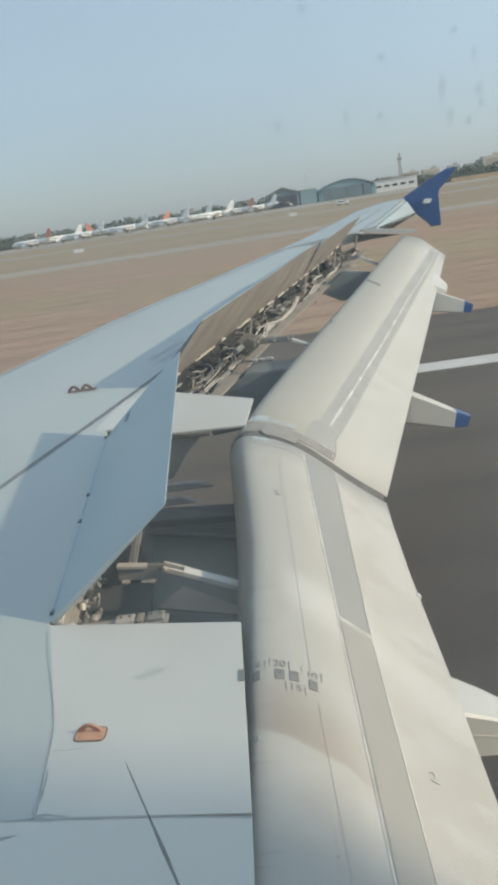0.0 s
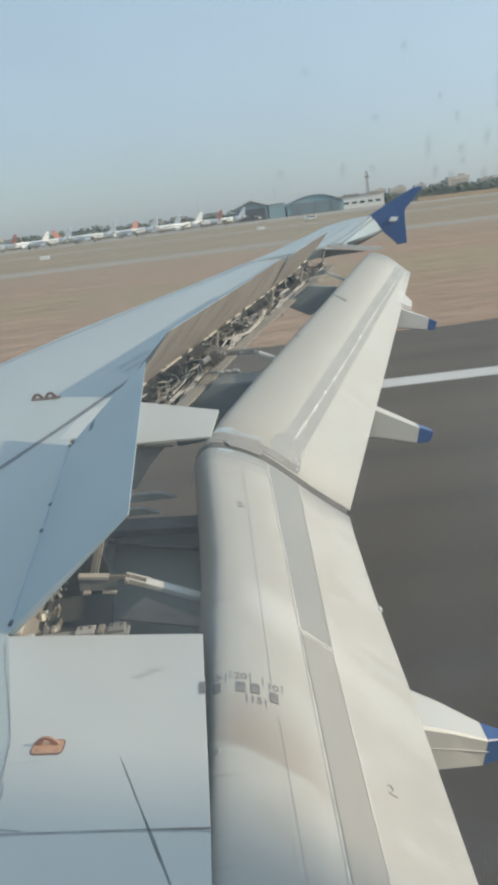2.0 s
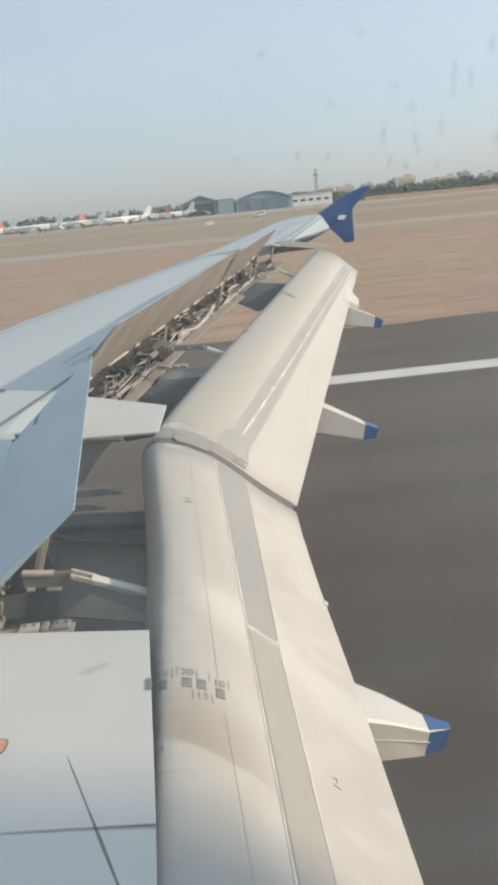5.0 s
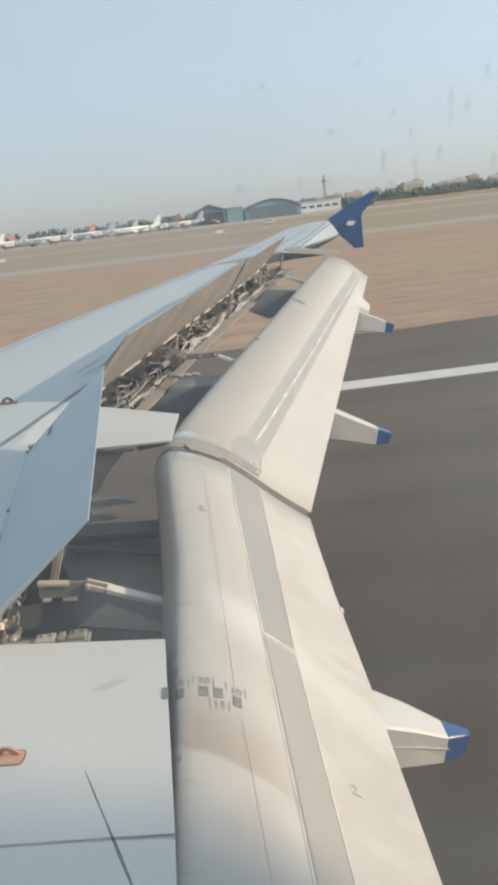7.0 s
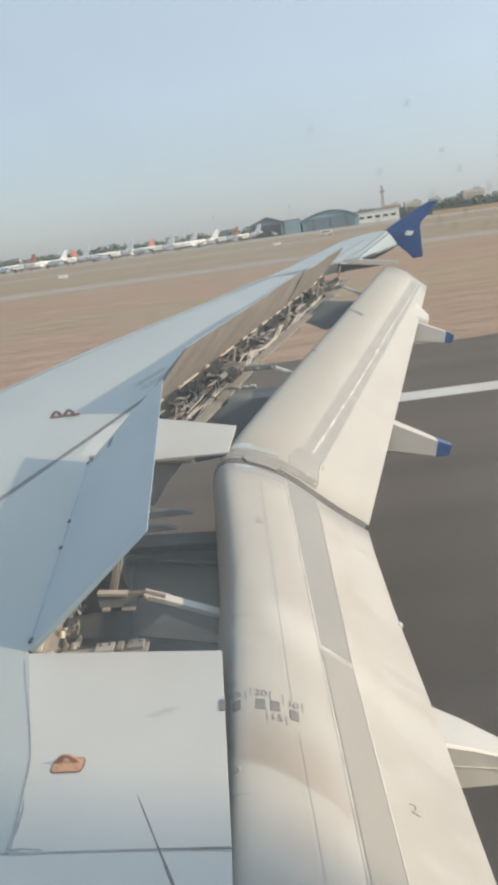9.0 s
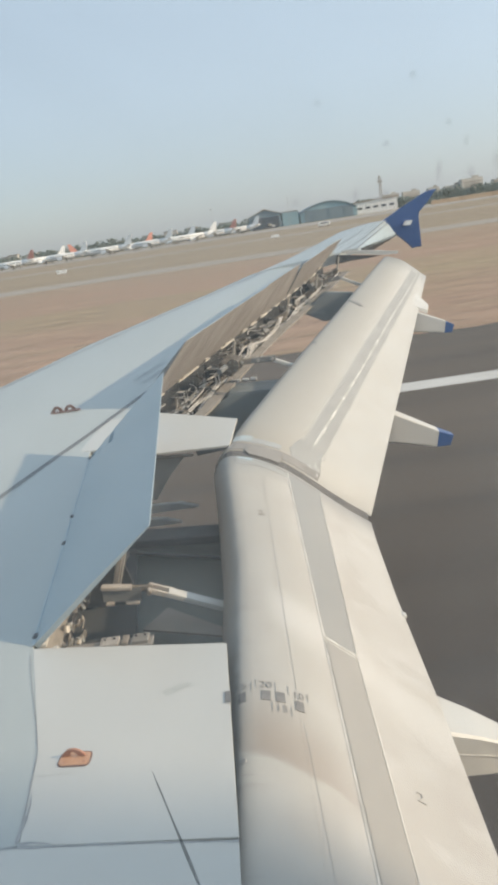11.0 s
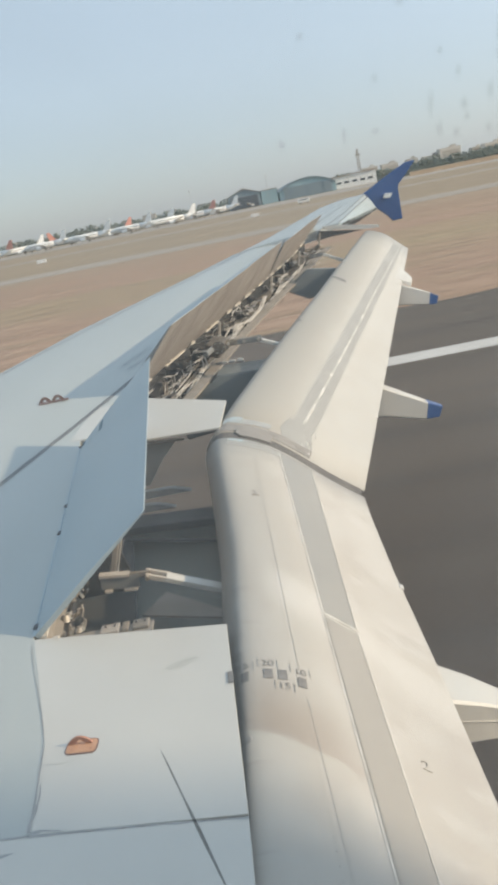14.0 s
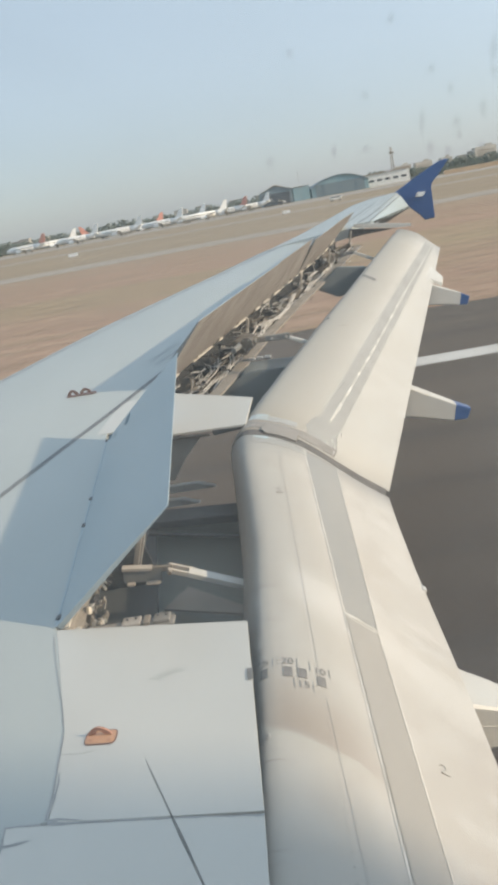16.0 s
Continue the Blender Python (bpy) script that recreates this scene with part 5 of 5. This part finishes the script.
part("edge_nub", prism([flap_at(0.85, 0.035, 10.16), flap_at(1.15, 0.01, 10.20), flap_at(1.155, 0.01, 10.47), flap_at(0.88, 0.035, 10.74)], (0, 0, -0.05)), PALE, outer_flap)
part("edge_nub", box(Matrix.Translation(flap_at(1.0, 0.0, 3.83)) @ pose(0, 0, 0, 0, 30, 0), (0.03, 0.05, 0.025), 0.008), PALE, inner_flap)

# ---- fuselage with the window that the camera looks through, and the tail fin ----
CY, CZ, RAD = -1.80, 3.95, 1.975
bm = bmesh.new()
SHAPE = [(-19, 0.10, -0.5), (-18.4, 0.75, -0.4), (-17, 1.35, -0.2), (-15.2, 1.8, -0.05), (-13.4, 1.975, 0), (-8, 1.975, 0), (-4, 1.975, 0), (-2, 1.975, 0), (-1, 1.975, 0), (-0.13, 1.975, 0),
         (0.13, 1.975, 0), (1, 1.975, 0), (2, 1.975, 0), (4, 1.975, 0), (7, 1.975, 0), (10, 1.7, 0.25), (13, 1.25, 0.65), (16, 0.7, 1.1), (18, 0.2, 1.4)]
a0, a1 = math.asin((4.33 - CZ) / RAD), math.asin((4.69 - CZ) / RAD)
angs = [a0, a1] + [a1 + (2 * math.pi - (a1 - a0)) * k / 40 for k in range(1, 40)]
skin = {}
for i, (x, rad, up) in enumerate(SHAPE):
    for j, a in enumerate(angs):
        for s, r in ((0, rad), (1, rad - 0.05)):
            skin[i, j, s] = bm.verts.new((x, CY + r * math.cos(a), CZ + up + r * math.sin(a)))
n = len(angs)
W = 9  # the bay of the window
for i in range(len(SHAPE) - 1):
    for j in range(n):
        k = (j + 1) % n
        if (i, j) == (W, 0):
            q = [(W, 0), (W + 1, 0), (W + 1, 1), (W, 1)]
            for (ia, ja), (ib, jb) in zip(q, q[1:] + q[:1]):
                bm.faces.new((skin[ia, ja, 0], skin[ib, jb, 0], skin[ib, jb, 1], skin[ia, ja, 1]))
            continue
        for s in (0, 1):
            bm.faces.new((skin[i, j, s], skin[i, k, s], skin[i + 1, k, s], skin[i + 1, j, s]))
for i in (0, len(SHAPE) - 1):
    for s in (0, 1):
        bm.faces.new([skin[i, j, s] for j in range(n)])
fuselage = part("fuselage", bm, WHITE, airliner, "white painted fuselage skin")
fin = [(12.0, 5.7), (16.4, 12.7), (18.3, 12.7), (17.2, 5.9)]
part("tail_fin", loft([[Vector((x, CY + dy, z)) for x, z in fin] for dy in (-0.14, 0.14)]), WHITE, airliner)


def gear(x, y, top, gap, r):
    leg = part("landing_gear", tube([(x, y, top), (x, y, 0.9), (x, y, r + 0.02)], [0.14, 0.13, 0.09], 12), WHITE, airliner)
    part("axle", tube([(x, y - gap, r + 0.02), (x, y + gap, r + 0.02)], 0.06, 8), STEEL, leg)
    for sy in (-gap, gap):
        part("tyre", tube([(x, y + sy + d, r + 0.02) for d in (-0.19, -0.17, -0.12, 0.12, 0.17, 0.19)], [r * 0.55, r * 0.9, r, r, r * 0.9, r * 0.55], 28), RUBBER, leg)


gear(-1.6, 1.95, 2.4, 0.46, 0.57)
gear(-1.6, -5.55, 2.4, 0.46, 0.57)
gear(-14.2, CY, 2.3, 0.25, 0.38)

# the clear window acrylic with a thin, uneven film of dust
film_mat = bpy.data.materials.new("dusty_acrylic")
film_mat.use_nodes = True
fn, fk = film_mat.node_tree.nodes, film_mat.node_tree.links
dust = fn.new("ShaderNodeTexNoise")
dust.inputs["Scale"].default_value = 38.0
dust.inputs["Detail"].default_value = 3.0
dust.inputs["Distortion"].default_value = 0.8
fk.new(fn.new("ShaderNodeTexCoord").outputs["Object"], dust.inputs[0])
cover = fn.new("ShaderNodeMapRange")
for socket, value in zip(("From Min", "From Max", "To Min", "To Max"), (0.35, 0.70, 0.036, 0.085)):
    cover.inputs[socket].default_value = value
fk.new(dust.outputs["Fac"], cover.inputs["Value"])
grains = fn.new("ShaderNodeBsdfTranslucent")
grains.inputs[0].default_value = (0.85, 0.84, 0.81, 1)
film_mix = fn.new("ShaderNodeMixShader")
fk.new(cover.outputs[0], film_mix.inputs[0])
fk.new(fn.new("ShaderNodeBsdfTransparent").outputs[0], film_mix.inputs[1])
fk.new(grains.outputs[0], film_mix.inputs[2])
fk.new(film_mix.outputs[0], fn["Material Output"].inputs[0])
part("window_pane", box(Matrix.Translation((0, 0.0648, 4.51)), (0.256, 0.0016, 0.352)), film_mat, fuselage, "clear acrylic window pane with a dusty film").visible_shadow = False

# smudges on the acrylic
smudge = bpy.data.materials.new("smudge_film")
smudge.use_nodes = True
sn, sl = smudge.node_tree.nodes, smudge.node_tree.links
sc = sn.new("ShaderNodeTexCoord")
sg = sn.new("ShaderNodeTexGradient")
sg.gradient_type = "SPHERICAL"
st = sn.new("ShaderNodeBsdfTransparent")
sd = sn.new("ShaderNodeBsdfDiffuse")
sd.inputs[0].default_value = (0.30, 0.29, 0.27, 1)
sm = sn.new("ShaderNodeMixShader")
sf = sn.new("ShaderNodeMath")
sf.operation = "MULTIPLY"
sf.inputs[1].default_value = 0.15
sl.new(sc.outputs["Object"], sg.inputs[0])
sl.new(sg.outputs["Fac"], sf.inputs[0])
sl.new(sf.outputs[0], sm.inputs[0])
sl.new(st.outputs[0], sm.inputs[1])
sl.new(sd.outputs[0], sm.inputs[2])
sl.new(sm.outputs[0], sn["Material Output"].inputs[0])
disc = bmesh.new()
bmesh.ops.create_circle(disc, cap_ends=True, segments=16, radius=1.0)
disc_mesh = bpy.data.meshes.new("smudge")
disc.to_mesh(disc_mesh)
disc.free()
disc_mesh.materials.append(smudge)
# bearings aft and up from the eye, and half width and height in thousandths of the distance
SMUDGES = [(0.263, 0.100, 6, 19), (0.336, 0.102, 6, 14), (0.270, 0.0695, 6, 12), (0.193, 0.081, 6, 6), (0.078, 0.087, 7, 8), (0.303, 0.092, 7, 10), (0.353, 0.163, 6, 20),
           (0.351, 0.140, 6, 9), (0.374, 0.155, 6, 16), (0.20, 0.14, 7, 7), (0.30, 0.13, 5, 9), (0.305, 0.078, 5, 8), (0.29, 0.062, 6, 8), (0.155, 0.084, 5, 12), (0.28, 0.155, 6, 7), (0.405, 0.085, 6, 13),
           (0.33, 0.06, 5, 9), (0.12, 0.20, 7, 7), (0.24, 0.215, 7, 8), (0.40, 0.19, 6, 14)]
for bx, bz, hw, hh in SMUDGES:
    d = 0.062
    ob = new("smudge", disc_mesh)
    ob.parent = fuselage
    ob.matrix_local = Matrix.Translation((bx * d, d, 4.5 + bz * d)) @ pose(0, 0, 0, 90, 8, 0) @ Matrix.Diagonal((hw * d / 1000, hh * d / 1000, 1, 1))
    ob.visible_shadow = False

for k in range(5):  # a grey wiped smear beside the scratch
    ob = new("smudge", disc_mesh)
    ob.parent = fuselage
    ob.matrix_local = Matrix.Translation((-0.01318 + 0.00054 * k, 0.0618 + 0.00005 * k, 4.46305 + 0.000135 * k)) @ pose(0, 0, 0, 90, 14, 0) @ Matrix.Diagonal((0.0010, 0.00030, 1, 1))
    ob.visible_shadow = False

# a dark hairline scratch low on the acrylic
SCRATCH = material("scratch_grime", (0.40, 0.42, 0.43), (0.30, 0.32, 0.33), 0.7, scale=900, amount=0.8)
xn, xl = SCRATCH.node_tree.nodes, SCRATCH.node_tree.links
half = xn.new("ShaderNodeMixShader")
half.inputs[0].default_value = 0.42
xl.new(xn.new("ShaderNodeBsdfTransparent").outputs[0], half.inputs[1])
xl.new(xn["Principled BSDF"].outputs[0], half.inputs[2])
xl.new(half.outputs[0], xn["Material Output"].inputs[0])
pts = [Vector((-0.0161 + 0.0031 * f, 0.062, 4.4545 - 0.0195 * f)) for f in [k / 10 for k in range(11)]]
part("scratch", tube(pts, [0.00003, 0.00009, 0.00009, 0.00009, 0.00014, 0.00020, 0.00019, 0.00015, 0.00014, 0.00010, 0.00007], 5), SCRATCH, fuselage, "dark hairline scratch").visible_shadow = False

# ---- ground ----
def slab(name, x0, x1, y0, y1, mat, top, label, category="", thick=0.3):
    ob = part(name, box(Matrix.Translation(((x0 + x1) / 2, (y0 + y1) / 2, top - thick / 2)), (x1 - x0, y1 - y0, thick)), mat)
    return tagged(ob, label, category or name.replace("_", " "), kind="structure")


bm = bmesh.new()
gs = [bm.verts.new(p) for p in ((-4500, -4500, 0), (4500, -4500, 0), (4500, 4500, 0), (-4500, 4500, 0))]
bm.faces.new(gs)
tagged(part("ground", bm, EARTH), "dry orange earth with patches of olive grass", "ground", kind="structure")
slab("runway", -1500, 1500, -32, 27.6, ASPHALT, 0.02, "dark rubber-streaked runway asphalt")
slab("runway_edge_line", -1500, 1500, 18.75, 19.65, PAINT, 0.028, "worn white runway edge line", "marking", 0.01)
slab("taxiway", -1500, 1500, 114, 131, TAXI, 0.02, "grey asphalt taxiway beyond the grass")
slab("service_road", -1500, 1500, 250, 268, CONCRETE, 0.02, "pale service road across the field", "road")
slab("apron", -1500, 1500, 470, 700, CONCRETE, 0.03, "pale concrete apron")
vg = random.Random(31)
bm = bmesh.new()
last, x, edge = None, -90.0, 27.4
while x < 110:  # ragged earth drifted over the edge of the asphalt
    edge = min(27.75, max(26.9, edge + vg.uniform(-0.16, 0.16)))
    pair = [bm.verts.new((x, edge, 0.021)), bm.verts.new((x, edge + 0.35, 0.045)), bm.verts.new((x, 30.5, 0.002))]
    if last:
        bm.faces.new((last[0], pair[0], pair[1], last[1]))
        bm.faces.new((last[1], pair[1], pair[2], last[2]))
    last = pair
    x += vg.uniform(0.25, 0.6)
tagged(part("verge", bm, EARTH), "ragged dusty earth along the runway edge", "verge", kind="structure")

# ---- distance ----
def at_bearing(deg, dist):
    return math.tan(radians(deg)) * dist, dist


def ico():
    bm = bmesh.new()
    bmesh.ops.create_icosphere(bm, subdivisions=1, radius=1.0)
    bm.verts.ensure_lookup_table()
    v = np.array([q.co[:] for q in bm.verts])
    f = [[q.index for q in p.verts] for p in bm.faces]
    bm.free()
    return v, f


def treeline(name, trees, seed, label):
    """Trunks and crowns of many ragged leaf clumps, joined."""
    g = np.random.default_rng(seed)
    base, faces = ico()
    vs, fs, count = [], [], 0
    for x, y, h in trees:
        w = h * g.uniform(0.5, 0.9)
        for k in range(44):
            r = w * g.uniform(0.07, 0.22)
            c = np.array([x + g.normal(0, w * 0.6), y + g.normal(0, w * 0.5), h * g.uniform(0.1, 0.88)])
            p = base * (1 + g.normal(0, 0.24, (len(base), 1))) * (r, r, r * 0.8) + c
            vs.append(p)
            fs += [[i + count for i in f] for f in faces]
            count += len(base)
        trunk = np.array([[x + sx * 0.3, y + sy * 0.3, z] for z in (0, h * 0.6) for sx, sy in ((-1, -1), (1, -1), (1, 1), (-1, 1))])
        vs.append(trunk)
        fs += [[count + a, count + b, count + b + 4, count + a + 4] for a, b in ((0, 1), (1, 2), (2, 3), (3, 0))]
        count += 8
    me = bpy.data.meshes.new(name)
    me.from_pydata(np.concatenate(vs).tolist(), [], fs)
    me.materials.append(LEAF)
    me.polygons.foreach_set("use_smooth", [True] * len(me.polygons))
    return tagged(new(name, me), label, "trees", kind="stuff")


g = np.random.default_rng(5)
far = []
for k in range(680):
    b = g.uniform(-25, 35)
    d = g.uniform(840, 1000)
    x, y = at_bearing(b, d)
    far.append((x, y, g.uniform(6, 13) + (max(0, b - 4) * 0.08) + (3 if g.random() < 0.1 else 0)))
treeline("treeline", far, 9, "hazy green belt of trees along the field")
near = [(*at_bearing(g.uniform(11.5, 30), g.uniform(700, 800)), g.uniform(4, 7)) for k in range(90)]
treeline("treeline", near, 10, "dense green trees behind the perimeter wall")


def gable(name, x, y, w, d, h, rise, mat, label, opening=None):
    t = thing(name, label, "hangar")
    poly = [(x, y, 0), (x + w, y, 0), (x + w, y, h), (x + w / 2, y, h + rise), (x, y, h)]
    part("shell", prism(poly, (0, d, 0)), mat, t)
    part("roof", loft([[Vector(p) for p in ((x - 1, y - 1.5, h - 0.3), (x + w / 2, y - 1.5, h + rise + 0.3), (x + w + 1, y - 1.5, h - 0.3), (x + w / 2, y - 1.5, h + rise + 1.2))],
                         [Vector(p) for p in ((x - 1, y + d, h - 0.3), (x + w / 2, y + d, h + rise + 0.3), (x + w + 1, y + d, h - 0.3), (x + w / 2, y + d, h + rise + 1.2))]]), TAXI, t)
    if opening:
        part("door_leaf", box(Matrix.Translation((x + w / 2, y - 0.3, h * 0.42)), (w * 0.84, 0.5, h * 0.84)), opening, t)
    return t


D = 790
hx = at_bearing(0.2, D)[0]
gable("hangar", hx, D, 32, 50, 13, 5, GREYSHED, "dark grey gabled aircraft hangar on the apron", GLASSDARK)
annex = thing("hangar_annex", "low teal sheet-metal building between hangars", "building")
part("wall", box(Matrix.Translation((hx + 41, D + 20, 6.5)), (16, 40, 13)), TEAL, annex)
part("roof", box(Matrix.Translation((hx + 41, D + 20, 13.3)), (16.6, 41, 0.6)), CONCRETE, annex)
arch = thing("hangar", "teal arched-roof hangar beside the annex", "hangar")
ax0, aw, ad, ah, ar = hx + 51, 56, 60, 8.0, 9.0
curve = [(ax0 + aw * k / 16, ah + ar * math.sin(math.pi * k / 16) ** 0.8) for k in range(17)]
part("shell", prism([(ax0, D, 0), (ax0 + aw, D, 0)] + [(x, D, z) for x, z in reversed(curve)], (0, ad, 0)), TEAL, arch)
part("roof", loft([[Vector((x, D - 1.5 + yy, z + h)) for x, z in curve for h in (0.1,)] + [Vector((x, D - 1.5 + yy, z + 0.9)) for x, z in reversed(curve)] for yy in (0, ad + 3)]), GREYSHED, arch)
for k in range(6):
    part("door_leaf", box(Matrix.Translation((ax0 + 8 + 8 * k, D - 0.4 - 0.4 * (k % 2), 5.6)), (7.8, 0.4, 11.2)), GREYSHED, arch)
shed = thing("terminal_shed", "long white shed with a sloping grey roof", "building")
part("wall", box(Matrix.Translation((hx + 128, D + 30, 5.75)), (44, 30, 11.5)), WHITE, shed)
part("roof", box(Matrix.Translation((hx + 120, D + 30, 12.3)) @ pose(0, 0, 0, 0, -1.5, 0), (64, 33, 0.8)), TAXI, shed)
for k in range(5):
    part("window_band", box(Matrix.Translation((hx + 112 + 8 * k, D + 14.9, 5.5)), (5, 0.3, 2)), GLASSDARK, shed)
# pale concrete colour on the steel, lightened for distance haze
mast = thing("lattice_mast", "grey steel lattice mast behind the hangars", "mast")
mx, my = hx + 142, D + 60
for sx in (-1.6, 1.6):
    for sy in (-1.6, 1.6):
        part("mast_leg", tube([(mx + sx, my + sy, 0), (mx + sx * 0.4, my + sy * 0.4, 36)], 0.28, 5), CONCRETE, mast)
for k in range(9):
    s0, s1 = 1.6 - 0.107 * k, 1.6 - 0.107 * (k + 1)
    part("mast_brace", tube([(mx - s0, my - s0, 4 * k), (mx + s1, my - s1, 4 * k + 4)], 0.16, 4), CONCRETE, mast)
part("mast_platform", box(Matrix.Translation((mx, my, 30)), (5, 5, 1.5)), CONCRETE, mast)

bg = random.Random(21)
for k in range(16):
    b = 10.5 + 1.35 * k + bg.uniform(-0.3, 0.3)
    d = bg.uniform(1150, 1400)
    x, y = at_bearing(b, d)
    w, dd, h = bg.uniform(16, 30), 18, bg.uniform(16, 28)
    t = thing("apartment_block", "pale concrete apartment block beyond the trees", "building", "city skyline")
    part("wall", box(Matrix.Translation((x, y, h / 2)), (w, dd, h)), HOUSE, t)
    part("roof_hut", box(Matrix.Translation((x + w * 0.2, y, h + 1.5)), (w * 0.3, 6, 3)), HOUSE, t)
    for f in range(int(h / 3.2) - 1):
        part("window_band", box(Matrix.Translation((x, y - dd / 2 - 0.05, 3.5 + 3.2 * f)), (w * 0.8, 0.2, 1.3)), CONCRETE, t)
for k in range(34):
    b = bg.uniform(-22, 8)
    d = bg.uniform(920, 1050)
    x, y = at_bearing(b, d)
    w, h = bg.uniform(8, 18), bg.uniform(8, 14)
    t = thing("house", "small pale house among distant trees", "house", "distant houses")
    part("wall", box(Matrix.Translation((x, y, h / 2)), (w, 10, h)), HOUSE, t)
    part("roof_slab", box(Matrix.Translation((x, y, h + 0.3)), (w + 0.8, 10.8, 0.6)), CONCRETE, t)
    part("window_band", box(Matrix.Translation((x, y - 5.05, h * 0.6)), (w * 0.7, 0.2, 1.4)), GLASSDARK, t)
wall = thing("perimeter_wall", "long ochre perimeter wall below the trees", "wall")
wx = at_bearing(13, 620)[0]
for k in range(14):
    part("wall_panel", box(Matrix.Translation((wx + 7 + 14 * k, 620, 1.6)), (13.8, 0.5, 3.2)), WALL, wall)


def parked(name, label, body_mat, fin_mat, tail_mat):
    """A narrow-body airliner, nose along +x, wheels on z = 0."""
    t = thing(name, label, "airliner", "parked airliners")
    def ring_at(x, r, z):
        return [Vector((x, r * math.cos(q), z + r * math.sin(q))) for q in [2 * math.pi * k / 16 for k in range(16)]]
    part("fuselage", loft([ring_at(*q) for q in ((18.5, 0.2, 3.2), (17.8, 0.9, 3.4), (16, 1.6, 3.7), (13.5, 1.97, 3.9), (-7, 1.97, 3.9))]), body_mat, t, smooth=True)
    part("tail_cone", loft([ring_at(*q) for q in ((-7.01, 1.97, 3.9), (-11, 1.6, 4.2), (-15, 0.9, 4.8), (-18, 0.25, 5.2))]), tail_mat, t, smooth=True)
    part("tail_fin", loft([[Vector((x, dy, z)) for x, z in ((-10.5, 5.5), (-15.5, 11.8), (-17.6, 11.8), (-16.4, 5.4))] for dy in (-0.2, 0.2)]), fin_mat, t)
    for sy in (-1, 1):
        part("wing", loft([[Vector((x, sy * y, z)), Vector((x - c, sy * y, z)), Vector((x - c, sy * y, z - h)), Vector((x - 0.2, sy * y, z - h))] for x, y, z, c, h in ((4.5, 1.6, 3.0, 6.2, 0.7), (0.8, 7, 3.6, 3.7, 0.4), (-4.2, 17, 4.5, 1.5, 0.15))]), body_mat, t)
        part("tailplane", loft([[Vector((x, sy * y, 5.0 + 0.1 * y)), Vector((x - c, sy * y, 5.0 + 0.1 * y)), Vector((x - c, sy * y, 4.8 + 0.1 * y))] for x, y, c in ((-13.2, 0.5, 3.2), (-15.8, 6.2, 1.4))]), body_mat, t)
        part("engine", tube([(5.2, sy * 5.75, 2.0), (4.6, sy * 5.75, 2.0), (2.0, sy * 5.75, 2.1), (0.8, sy * 5.75, 2.2)], [1.0, 1.15, 1.05, 0.6], 14), body_mat, t)
        part("main_gear", tube([(-0.8, sy * 3.8, 3.0), (-0.8, sy * 3.8, 0.0)], 0.45, 8), RUBBER, t)
        part("window_row", box(Matrix.Translation((3.5, sy * 1.96, 4.35)), (19, 0.06, 0.35)), GLASSDARK, t)
    part("nose_gear", tube([(12.5, 0, 2.4), (12.5, 0, 0.0)], 0.3, 8), RUBBER, t)
    part("windscreen", box(Matrix.Translation((16.6, 0, 4.5)), (0.9, 1.9, 0.5), 0.1), GLASSDARK, t)
    return t


plain = parked("parked_airliner", "plain white airliner parked on the apron", WHITE, WHITE, WHITE)
redtail = parked("parked_airliner", "white airliner with a red tail parked on the apron", WHITE, RED, WHITE)
redfin = parked("parked_airliner", "white airliner with a red fin parked on the apron", WHITE, RED, WHITE)
ROW = [(-16.6, 400, 160, 1), (-14.6, 430, 200, 0), (-13.0, 405, 165, 0), (-11.2, 425, 20, 1), (-9.9, 400, 165, 0), (-8.3, 440, 205, 2), (-6.9, 410, 160, 0), (-5.3, 430, 170, 0), (-3.8, 415, 195, 0), (-2.2, 440, 160, 2), (1.6, 560, 12, 0), (-0.6, 445, 165, 0)]
used = set()
for b, d, turn, kind_ in ROW:
    src = (plain, redtail, redfin)[kind_]
    m = Matrix.Translation((*at_bearing(b, d * 1.42), 0.03)) @ pose(0, 0, 0, 0, 0, turn)
    if kind_ in used:
        copy_thing(src, m)
    else:
        src.matrix_basis = m
        used.add(kind_)

# floodlight masts over the apron, a few markers and a van on the field
for b in (-2.4, 3.1):
    x, y = at_bearing(b, 690)
    t = thing("floodlight_mast", "tall slender floodlight mast on the apron", "floodlight mast", "apron floodlights")
    part("pole", tube([(x, y, 0), (x, y, 24)], [0.16, 0.08], 8), CONCRETE, t)
    part("lamp_ring", tube([(x, y, 23.2), (x, y, 24.0)], [0.8, 0.6], 10), CONCRETE, t)
for x, y, w in ((26, 150, 2.6), (-46, 190, 2.4), (8, 240, 2.4)):
    t = thing("marker_board", "small white marker board standing in dry grass", "marker board", "field markers")
    part("board", box(Matrix.Translation((x, y, 0.75)), (w, 0.25, 0.8), 0.03), WHITE, t)
    for sx in (-0.4, 0.4):
        part("foot", tube([(x + sx * w, y, 0), (x + sx * w, y, 0.4)], 0.05, 6), STEEL, t)
vx, vy = at_bearing(5.5, 330)
van = thing("service_van", "small white service van on the far road", "van")
part("body", box(Matrix.Translation((vx, vy, 1.25)), (4.6, 1.9, 1.5), 0.2), WHITE, van)
part("window_strip", box(Matrix.Translation((vx, vy - 0.96, 1.55)), (3.6, 0.04, 0.5)), GLASSDARK, van)
for sx in (-1.5, 1.5):
    for sy in (-0.85, 0.85):
        part("wheel", tube([(vx + sx, vy + sy - 0.1, 0.36), (vx + sx, vy + sy + 0.1, 0.36)], 0.34, 14), RUBBER, van)
